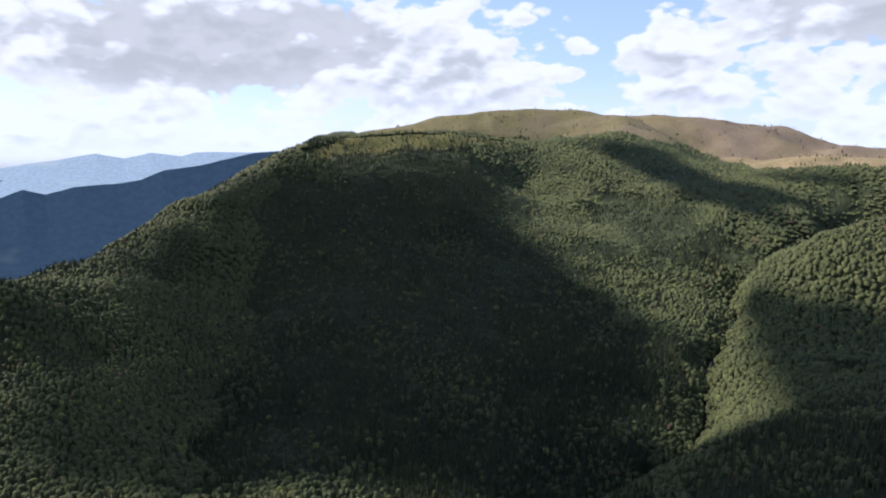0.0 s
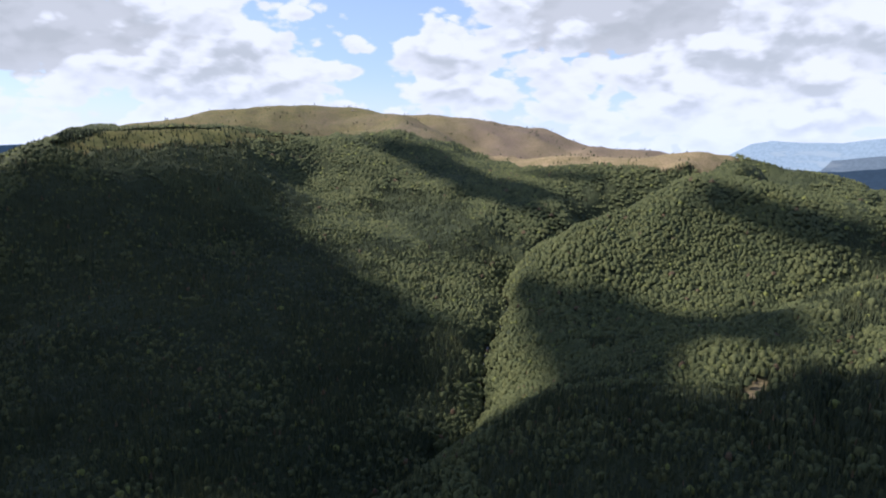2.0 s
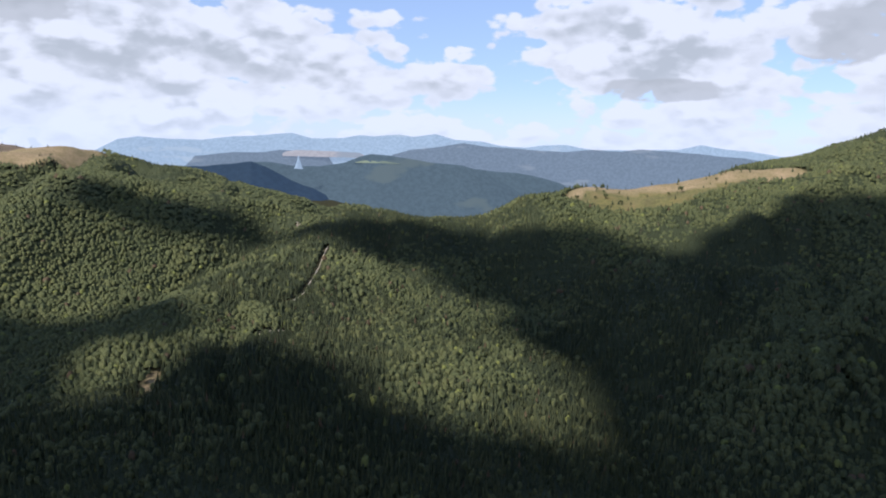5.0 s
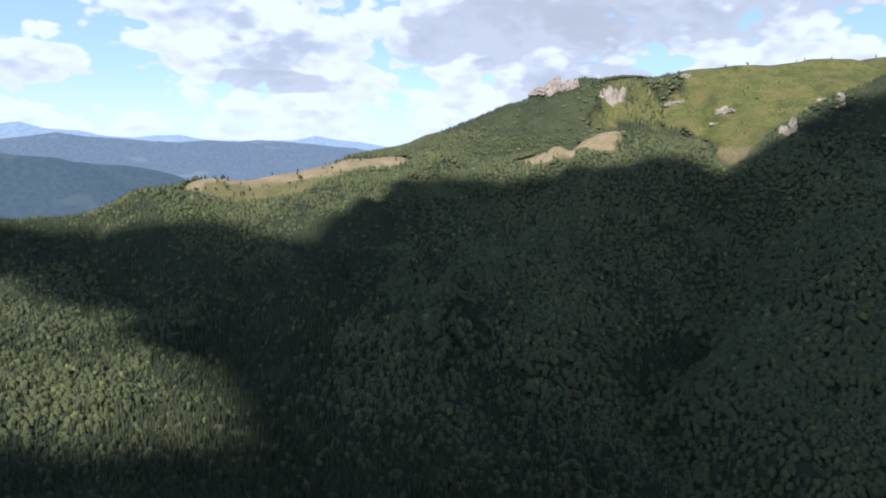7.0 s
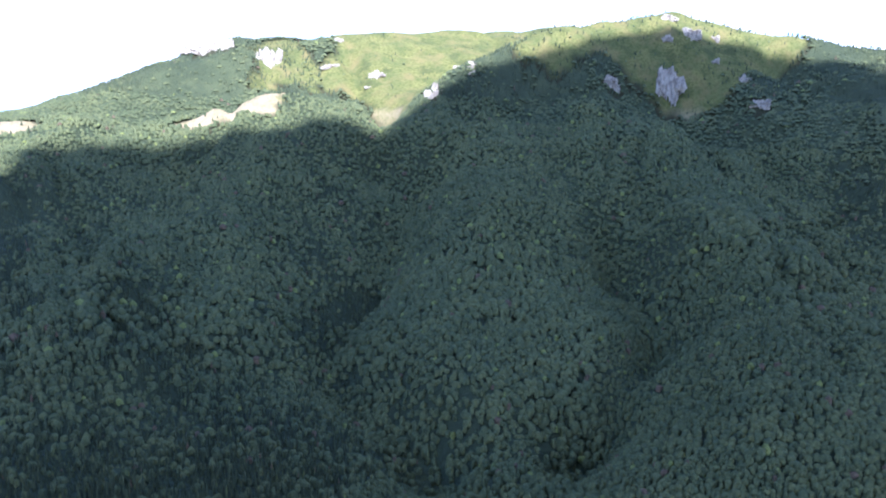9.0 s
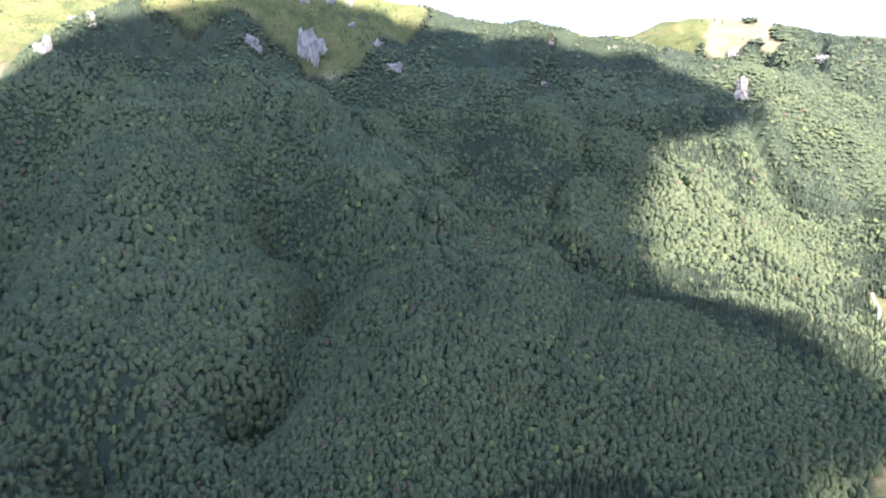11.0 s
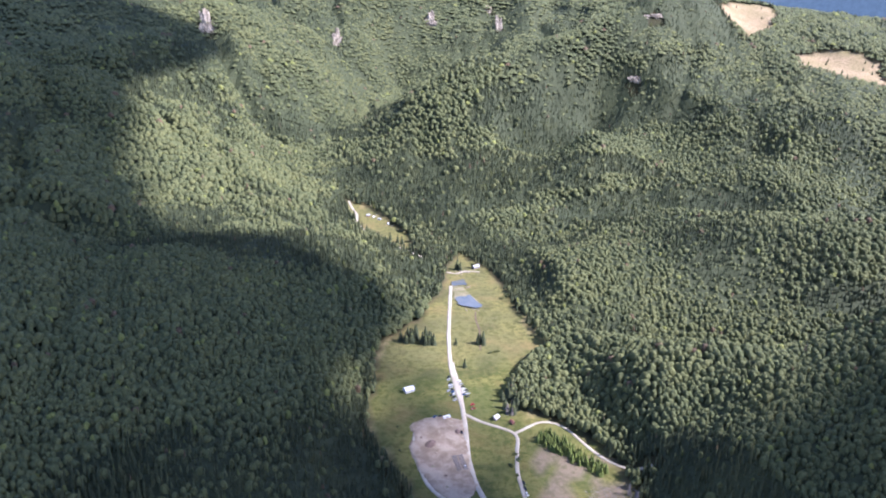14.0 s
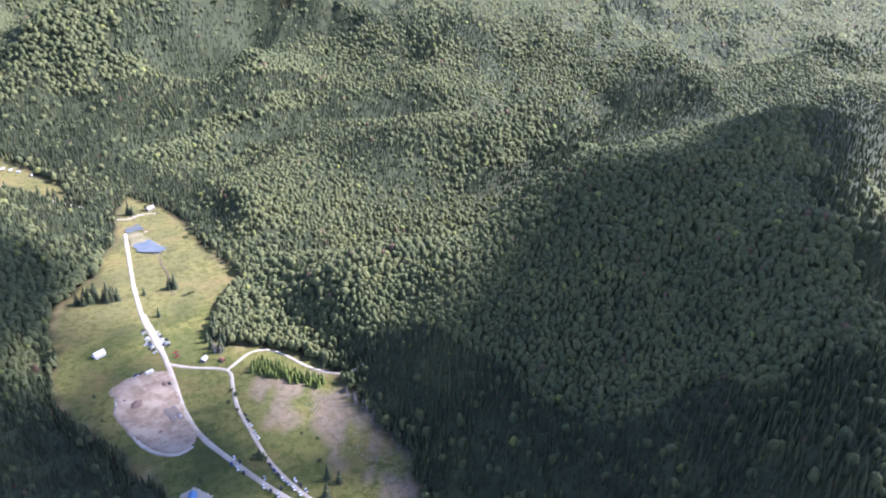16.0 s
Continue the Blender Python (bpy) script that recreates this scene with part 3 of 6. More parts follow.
def open_ground(x, y, z):
    """Where no wood grows."""
    wx, wy = x + glade_noise(x, y, 40, 2) * 5, y + glade_noise(x + 500, y, 40, 2) * 5
    out = inside(wx, wy, MEADOW) | inside(wx, wy, UPPER_MEADOW)
    wx, wy = x + glade_noise(x, y, 90, 3) * 13, y + glade_noise(x + 500, y, 90, 3) * 13
    for ring in (SADDLE_PASTURE, SHOULDER_PASTURE, BARE_TOPS, CREST_GRASS, ALP_FRONT, ALP_BACK, CLIFF_GRASS, *HILL_PASTURES):
        out |= inside(wx, wy, ring)
    out |= inside(x, y, GLADE)
    az, r = bearing(x, y), np.hypot(x, y)
    rough = glade_noise(x, y, 150, 4)
    out |= inside(wx, wy, SPUR_GRASS) & (rough > -0.05)
    az = az + glade_noise(x - 700, y, 90, 3) * 5
    alp = z + rough * 60 + 30
    return out | ((alp > 515) & (r > np.where(az < 128, 2230, 2060)) & (az > 112) & (az < 176 + rough * 6))


def old_growth(x, y):
    """Tall old beeches with wide crowns, 0 to 1; the fan and the valley sides carry younger woods."""
    az, r = bearing(x, y), np.hypot(x, y) * (1 + 0.1 * stand_noise(x, y - 2500, 140, 2))
    old = (az > 95) & (az < 174) & ~((az > 138) & (r < 980)) & (r > 560) & ~((az < 117) & (r < 840))
    old |= (az >= 174) & (az < 206) & (r > 1150)
    old |= (az > 22) & (az < 60) & (r > 1050)
    return old & (stand_noise(x + 300, y, 90, 3) > -0.55)


# woods of one kind: share of spruce, then the outline
STANDS = {
    "spruces on the long mountain": (0.80, (-382, 1549), (-112, 1646), (159, 1672), (247, 1381), (375, 1069), (318, 892), (205, 746), (-266, 675), (-298, 912)),
    "beeches on its west flank": (0.10, (-542, 842), (-593, 1131), (-556, 1405), (-417, 1639), (-382, 1549), (-298, 912), (-266, 675), (-415, 609)),
    "plantation at the valley head": (0.85, (434, 1962), (579, 1893), (622, 1644), (778, 1636), (561, 1410), (441, 1533)),
    "beeches on the round hill": (0.12, (562, 1345), (773, 1625), (903, 1308), (1055, 1107), (820, 1026), (564, 962), (381, 978)),
    "spruces on the near spur": (0.92, (255, 837), (338, 702), (511, 564), (710, 437), (520, 311), (183, 733)),
    "plantation by the forest road": (0.95, (1020, 1015), (917, 764), (1074, 725), (873, 614), (728, 643)),
    "mixed wood below the road": (0.5, (1055, 688), (1072, 539), (1021, 385), (904, 264), (790, 226), (706, 285), (781, 421), (834, 566)),
    "spruces below the main mountain": (0.55, (863, -7), (879, -121), (858, -372), (741, -381), (558, -352), (593, 5)),
    "beeches under the peak": (0.05, (1225, -697), (1085, -890), (1067, -1366), (667, -1201), (459, -1088), (362, -875), (598, -788), (485, -556), (553, -370), (762, -392)),
    "mixed wood on the fan edge": (0.35, (590, -779), (352, -854), (223, -576), (395, -435), (500, -590)),
    "beeches on the fan": (0.12, (571, -771), (405, -715), (234, -875), (41, -790), (-52, -675), (-42, -586), (199, -436), (355, -382), (501, -549)),
    "spruce belt behind the fan": (0.85, (268, -934), (20, -1007), (-138, -962), (-110, -863), (47, -856), (196, -878)),
    "spruces in the shaded ravine": (0.60, (751, -1468), (543, -1474), (373, -1234), (466, -1105), (588, -1221)),
    "spruces along the upper brook": (0.90, (2, -1409), (-150, -1426), (-289, -1398), (-495, -1300), (-698, -1245), (-678, -1201), (-456, -1187), (-297, -1131), (-217, -1125), (-120, -1350)),
    "spruces on the west hill": (0.80, (-413, -1510), (-603, -1561), (-766, -1528), (-907, -1428), (-945, -1322), (-837, -1400), (-559, -1494), (-412, -1473)),
    "spruces under the pasture": (0.90, (-1018, -2166), (-922, -1751), (-1168, -1752), (-1136, -1621), (-996, -1599), (-863, -1620)),
    "spruces in the side dale": (0.95, (-825, -677), (-1205, -912), (-1354, -855), (-1335, -734), (-1245, -648), (-1098, -710), (-811, -657), (-652, -687), (-622, -715), (-727, -706)),
    "spruces on the near ridge": (0.92, (-287, -478), (-319, -442), (-341, -354), (-351, -270), (-360, -203), (-421, -158), (-502, -117), (-359, -66), (-205, -331)),
    "spruces in the gully of the ridge": (0.92, (-832, -356), (-1284, -396), (-530, -128), (-583, -185), (-708, -280)),
    "beeches on the near ridge": (0.06, (-284, -687), (-460, -710), (-561, -656), (-690, -667), (-579, -476), (-1309, -569), (-700, -283), (-577, -183), (-524, -130), (-431, -164), (-370, -210), (-360, -278), (-349, -362), (-322, -447), (-281, -481), (-242, -574))}


def spruce_share(x, y, z):
    """How much of the wood is spruce, 0 to 1."""
    az, r = (bearing(x, y) + stand_noise(x, y + 4000, 130, 3) * 7) % 360, np.hypot(x, y) * (1 + 0.12 * stand_noise(x + 800, y, 160, 2))
    s = np.full(np.shape(x), 0.3)
    a = (az > 320) | (az < 22)
    s = np.where(a, 0.15 + 0.62 * ((az > 343) | (az < 16)) * (r < 1900), s)
    s = np.where((az >= 22) & (az < 90) & (r < 1300), 0.82, s)
    s = np.where((az >= 22) & (az < 48) & (r >= 950) & (r < 1800), 0.25, s)
    s = np.where((az >= 50) & (az < 100) & (r >= 1300), 0.45, s)
    s = np.where((az >= 90) & (az < 172), 0.08 + 0.6 * (z > 400) + 0.5 * (z < 62) * (az < 150), s)
    s = np.where((az >= 90) & (az < 117) & (r < 840), 0.72, s)
    s = np.where((az >= 118) & (az < 190) & (r < 700), 0.40, s)
    s = np.where((az >= 172) & (az < 206) & (r >= 700), 0.4, s)
    s = np.where((az >= 206) & (az < 330), 0.30 + 0.65 * (r < 520) * (az > 222), s)
    for lift, wide, *line in HOLLOWS[:4]:
        if lift < 0:
            s = np.where(line_distance(x, y, line) < wide * 0.9, 0.85, s)
    edge = floor_share(x, y)
    s = np.where((edge > 0.02) & (az > 160) & (az < 200), np.maximum(s, 0.74), s)
    wx, wy = x + stand_noise(x, y, 70, 3) * 22, y + stand_noise(x + 900, y, 70, 3) * 22
    stray = np.full(np.shape(x), 0.5)
    for share, *outline in STANDS.values():
        mine = inside(wx, wy, outline)
        s, stray = np.where(mine, share, s), np.where(mine, 0.22, stray)
    return np.clip(s + stand_noise(x, y, 150, 4) * stray, 0.02, 0.97)


# ---- materials ----
def material(name, rough=0.8, spec=0.25):
    m = bpy.data.materials.new(name)
    m.use_nodes = True
    t = m.node_tree
    b = t.nodes["Principled BSDF"]
    b.inputs["Roughness"].default_value = rough
    b.inputs["Specular IOR Level"].default_value = spec
    return m, t, b


def place(t):
    return t.nodes.new("ShaderNodeTexCoord").outputs["Object"]


def relief(t, b, value, depth, strength=1.0):
    n = node(t, "ShaderNodeBump", Strength=strength, Distance=depth)
    t.links.new(value, n.inputs["Height"])
    t.links.new(n.outputs[0], b.inputs["Normal"])


def foliage(name, dark, mid, bright, grain, depth=0.7):
    m, t, b = material(name, 0.75, 0.12)
    p = place(t)
    each = t.nodes.new("ShaderNodeNewGeometry").outputs["Random Per Island"]
    stand, patch = noise_tex(t, p, 0.005, 4.0), noise_tex(t, p, 0.022, 3.0)
    tone = blend(t, smooth(t, each, -0.05, 1.05), blend(t, 0.35, dark, mid), blend(t, 0.45, bright, mid))
    tone = blend(t, smooth(t, stand, 0.56, 0.40, 0.0, 0.55), tone, dark)
    tone = blend(t, smooth(t, patch, 0.52, 0.68, 0.0, 0.5), tone, bright)
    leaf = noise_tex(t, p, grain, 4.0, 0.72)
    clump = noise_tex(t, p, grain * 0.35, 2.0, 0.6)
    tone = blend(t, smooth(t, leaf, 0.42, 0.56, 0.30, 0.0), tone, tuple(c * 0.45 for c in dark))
    tone = blend(t, calc(t, "GREATER_THAN", calc(t, "FRACT", calc(t, "MULTIPLY", each, 61.0)), 0.985), tone, tuple(c * k for c, k in zip(bright, (1.15, 1.2, 0.9))))
    tone = blend(t, calc(t, "GREATER_THAN", calc(t, "FRACT", calc(t, "MULTIPLY", each, 97.0)), 0.994), tone, (0.12, 0.085, 0.05))
    t.links.new(tone, b.inputs["Base Color"])
    relief(t, b, calc(t, "ADD", leaf, calc(t, "MULTIPLY", clump, 1.5)), depth, 0.8)
    return m


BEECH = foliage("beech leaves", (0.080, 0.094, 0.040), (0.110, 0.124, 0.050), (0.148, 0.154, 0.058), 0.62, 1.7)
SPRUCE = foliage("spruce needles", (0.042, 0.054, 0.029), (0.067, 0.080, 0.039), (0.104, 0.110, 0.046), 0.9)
# darker than the crowns: shade between them is put into this colour
SHADE_UNDERGROWTH = foliage("undergrowth with crown shade in its tone", (0.040, 0.049, 0.023), (0.055, 0.066, 0.029), (0.078, 0.087, 0.036), 0.5)


def ground_material():
    m, t, b = material("ground", 0.95, 0.1)
    p = place(t)
    cover = t.nodes.new("ShaderNodeAttribute")
    cover.attribute_name = "cover"
    split = t.nodes.new("ShaderNodeSeparateColor")
    t.links.new(cover.outputs[0], split.inputs[0])
    grassy, dry, bare = split.outputs
    coarse, fine, tuft = noise_tex(t, p, 0.02, 5.0), noise_tex(t, p, 0.16, 5.0, 0.65), noise_tex(t, p, 1.1, 4.0, 0.7)
    green = blend(t, smooth(t, coarse, 0.35, 0.65), (0.094, 0.104, 0.030), (0.158, 0.148, 0.042))
    green = blend(t, calc(t, "MULTIPLY", smooth(t, fine, 0.44, 0.60), 0.85), green, (0.062, 0.076, 0.017))
    worn = noise_tex(t, p, 0.018, 7.0, 0.62, 0.2)
    green = blend(t, smooth(t, worn, 0.48, 0.70, 0.0, 0.75), green, (0.17, 0.132, 0.048))
    green = blend(t, smooth(t, worn, 0.47, 0.34, 0.0, 0.7), green, (0.050, 0.058, 0.018))
    straw = blend(t, smooth(t, coarse, 0.35, 0.62), (0.35, 0.26, 0.15), (0.27, 0.21, 0.11))
    straw = blend(t, calc(t, "MULTIPLY", smooth(t, fine, 0.45, 0.7), 0.6), straw, (0.14, 0.125, 0.042))
    turf = blend(t, dry, green, straw)
    soil = blend(t, smooth(t, fine, 0.4, 0.65), (0.215, 0.158, 0.122), (0.15, 0.125, 0.08))
    turf = blend(t, bare, turf, soil)
    litter = blend(t, fine, (0.028, 0.030, 0.014), (0.05, 0.045, 0.022))
    tone = blend(t, grassy, litter, turf)
    tone = blend(t, calc(t, "MULTIPLY", smooth(t, tuft, 0.45, 0.68), 0.25), tone, (0.055, 0.062, 0.018))
    t.links.new(tone, b.inputs["Base Color"])
    relief(t, b, calc(t, "ADD", tuft, calc(t, "MULTIPLY", fine, 3.0)), 0.5, 0.8)
    return m


GROUND = ground_material()


# ---- ground: one sheet, finer near the valley ----
def mesh_from(name, verts, faces, mat, smooth_shade=True):
    """A mesh from arrays of vertices (n, 3) and of triangles or quads (m, k)."""
    me = bpy.data.meshes.new(name)
    n, (m, k) = len(verts), faces.shape
    me.vertices.add(n)
    me.vertices.foreach_set("co", np.ascontiguousarray(verts, np.float32).ravel())
    me.loops.add(m * k)
    me.loops.foreach_set("vertex_index", np.ascontiguousarray(faces, np.int32).ravel())
    me.polygons.add(m)
    me.polygons.foreach_set("loop_start", np.arange(0, m * k, k, dtype=np.int32))
    me.polygons.foreach_set("loop_total", np.full(m, k, np.int32))
    me.polygons.foreach_set("use_smooth", np.full(m, smooth_shade, bool))
    me.materials.append(mat)
    me.update()
    return me


def build_ground():
    n = 390
    u = np.linspace(-1, 1, n)
    side = np.sinh(u * 2.55) / math.sinh(2.55) * 4680
    gx, gy = np.meshgrid(side - 0, side, indexing="ij")
    z = height(gx, gy)
    z = z + ruggedness(gx, gy, 9, 3) * 0.35 * np.clip(1 - floor_share(gx, gy) * 0.7, 0, 1)
    i = np.arange(n * n).reshape(n, n)
    quads = np.stack([i[:-1, :-1], i[1:, :-1], i[1:, 1:], i[:-1, 1:]], -1).reshape(-1, 4)
    me = mesh_from("ground", np.stack([gx, gy, z], -1).reshape(-1, 3), quads, GROUND)
    x, y, h = gx.ravel(), gy.ravel(), z.ravel()
    grassy = open_ground(x, y, h).astype(float)
    far = bearing(x, y)
    grassy = np.where((far > 262) & (far < 318), 1.0, grassy)
    dry = np.where(inside(x, y, MEADOW) | inside(x, y, UPPER_MEADOW), np.clip(0.04 + (-640 - y) / 400, 0.02, 0.16), 0.55)
    dry = np.where(inside(x, y, BARE_TOPS), np.clip(0.35 + (x - 700) / 1200, 0.3, 0.95), dry)
    tops = inside(x, y, BARE_TOPS)
    low_pasture = tops & (far > 19) & (far < 42) & (np.hypot(x, y) < 2950)
    dry = np.where(low_pasture, 0.95, dry)
    dry = np.where((far > 95) & (far < 172) & (h > 380), 0.04, dry)
    dry = np.where(inside(x, y, CREST_GRASS), 0.1, dry)
    for ring in (SADDLE_PASTURE, SHOULDER_PASTURE, GLADE, *HILL_PASTURES):
        dry = np.where(inside(x, y, ring), 0.95, dry)
    dry = np.where(inside(x, y, SADDLE_PASTURE) & (np.hypot(x, y) < 1585 + 40 * glade_noise(x, y, 60, 2)), 0.25, dry)
    bare = (inside(x + glade_noise(x, y, 12, 2) * 6, y, FELLED) & (glade_noise(x, y, 16, 3) > 0.05)).astype(float) * 0.7
    bare = np.where(tops & ~low_pasture, np.clip(0.20 + (x - 500) / 2200 + 0.3 * glade_noise(x, y, 200, 3), 0.15, 0.9), bare)
    rgba = np.stack([grassy, dry, bare, np.ones_like(dry)], -1)
    at = me.color_attributes.new("cover", "FLOAT_COLOR", "POINT")
    at.data.foreach_set("color", rgba.astype(np.float32).ravel())
    return tagged(new("ground", me), "rolling mountain ground of grass, litter and soil", "ground", kind="structure")


build_ground()


# ---- woods ----
def rings_to_tree(profile, sides, rng, jitter):
    """Rings of (radius, height) closed by a tip: vertices and triangles."""
    verts, tris = [], []
    for k, (rad, h) in enumerate(profile[:-1]):
        turn = rng.uniform(0, 6.28)
        for s in range(sides):
            a = turn * 0.15 + (s + 0.5 * (k % 2)) * 2 * math.pi / sides
            q = rad * (1 + rng.uniform(-jitter, jitter))
            verts.append((q * math.cos(a), q * math.sin(a), h + rng.uniform(-jitter, jitter) * 0.3))
    for k in range(len(profile) - 2):
        for s in range(sides):
            a, b = k * sides + s, k * sides + (s + 1) % sides
            c, d = a + sides, b + sides
            if k % 2:
                tris += [(a, b, d), (a, d, c)]
            else:
                tris += [(a, b, c), (b, d, c)]
    top = len(verts)
    verts.append((rng.uniform(-jitter, jitter) * 0.3, rng.uniform(-jitter, jitter) * 0.3, profile[-1][1]))
    k = len(profile) - 2
    tris += [(k * sides + s, k * sides + (s + 1) % sides, top) for s in range(sides)]
    return np.array(verts), np.array(tris)


def stack(parts):
    verts, tris, n = [], [], 0
    for v, t in parts:
        verts.append(v), tris.append(t + n)
        n += len(v)
    return np.concatenate(verts), np.concatenate(tris)


def beech_shape(rng, level):
    if level == 0:
        lobes = [rings_to_tree([(0.55, 0.30), (0.86, 0.58), (0.58, 0.88), (0, 1.0)], 6, rng, 0.24)]
        for k in range(1):
            v, t = rings_to_tree([(0.52, 0.40), (0.44, 0.70), (0, 0.86)], 5, rng, 0.24)
            a = rng.uniform(0, 6.28)
            lobes.append((v + np.array([math.cos(a) * 0.55, math.sin(a) * 0.55, rng.uniform(-0.08, 0.06)]), t))
        return stack(lobes)
    if level < 3:
        return rings_to_tree([(0.92, 0.42), (0.80, 0.80), (0, 1.0)], 6 - level, rng, 0.26)
    return rings_to_tree([(1.0, 0.48), (0, 1.0)], 5, rng, 0.24)


def spruce_shape(rng, level):
    if level == 0:
        return stack([rings_to_tree([(rad, lo), (0, hi)], 5, rng, 0.24) for rad, lo, hi in ((1.0, 0.08, 0.58), (0.74, 0.34, 0.80), (0.44, 0.60, 1.0))])
    if level == 1:
        return stack([rings_to_tree([(rad, lo), (0, hi)], 4, rng, 0.24) for rad, lo, hi in ((1.0, 0.08, 0.75), (0.62, 0.45, 1.0))])
    return rings_to_tree([(0.95, 0.1), (0, 1.0)], 4, rng, 0.22)


def plant(shapes, x, y, z, wide, tall, rng):
    """All trees of one kind, as one array of vertices and one of triangles."""
    verts, tris, base = [], [], 0
    pick = rng.randint(0, len(shapes), len(x))
    for k, (v, t) in enumerate(shapes):
        s = np.where(pick == k)[0]
        if not len(s):
            continue
        a = rng.uniform(0, 2 * math.pi, len(s))
        c, d = np.cos(a)[:, None], np.sin(a)[:, None]
        squash = rng.uniform(0.78, 1.28, len(s))[:, None]
        vx, vy = v[None, :, 0] * squash, v[None, :, 1] / squash
        lean = rng.uniform(-0.05, 0.05, (2, len(s)))[:, :, None]
        h = v[None, :, 2] * tall[s, None]
        out = np.stack([x[s, None] + (vx * c - vy * d) * wide[s, None] + lean[0] * h,
                        y[s, None] + (vx * d + vy * c) * wide[s, None] + lean[1] * h, z[s, None] + h], -1)
        verts.append(out.reshape(-1, 3))
        tris.append((t[None] + (np.arange(len(s)) * len(v))[:, None, None] + base).reshape(-1, 3))
        base += len(s) * len(v)
    return np.concatenate(verts), np.concatenate(tris)


WOODS = [  # name of the hill, bearings from the middle of the valley, distances
    ("long mountain", 318, 381, 200, 2500), ("round hill", 21, 60, 1000, 2000), ("spruce spur", 21, 92, 200, 1320),
    ("saddle", 60, 100, 1300, 2050), ("main mountain", 92, 166, 700, 2500), ("alluvial fan", 92, 188, 200, 1000),
    ("limestone wall", 166, 206, 900, 2900), ("west hill", 188, 262, 900, 2200), ("west ridge", 188, 262, 200, 1000)]
BANDS = [(250, 640, 4.7, 0), (640, 1150, 5.7, 1), (1150, 1650, 6.8, 2), (1650, 2300, 8.4, 3), (2300, 3650, 11.5, 3)]


def overlooked_grid():
    """For each bearing and distance, the steepest rise between the middle of the valley, at drone height, and there."""
    az, r = np.radians(np.arange(0, 360, 0.5))[:, None], np.arange(100, 3700, 20.0)[None, :]
    return np.maximum.accumulate((height(np.sin(az) * r, np.cos(az) * r) - 350) / r, axis=1)


RISE = overlooked_grid()


def overlooked(x, y, z, spare=24.0):
    """Slopes in view of the valley, and a little beyond: only they carry trees."""
    r = np.hypot(x, y)
    i = (bearing(x, y) * 2).round().astype(int) % 720
    j = np.clip(((r - 120) / 20).astype(int), 0, RISE.shape[1] - 1)
    return (r < 500) | ((z + spare - 350) / r > RISE[i, j])


def band_edge(x, y):
    """Distance from the middle, unevenly stretched, so that no ring shows where woods of one density meet the next."""
    return np.hypot(x, y) * (1 + 0.07 * stand_noise(x + 70, y - 900, 120, 3))


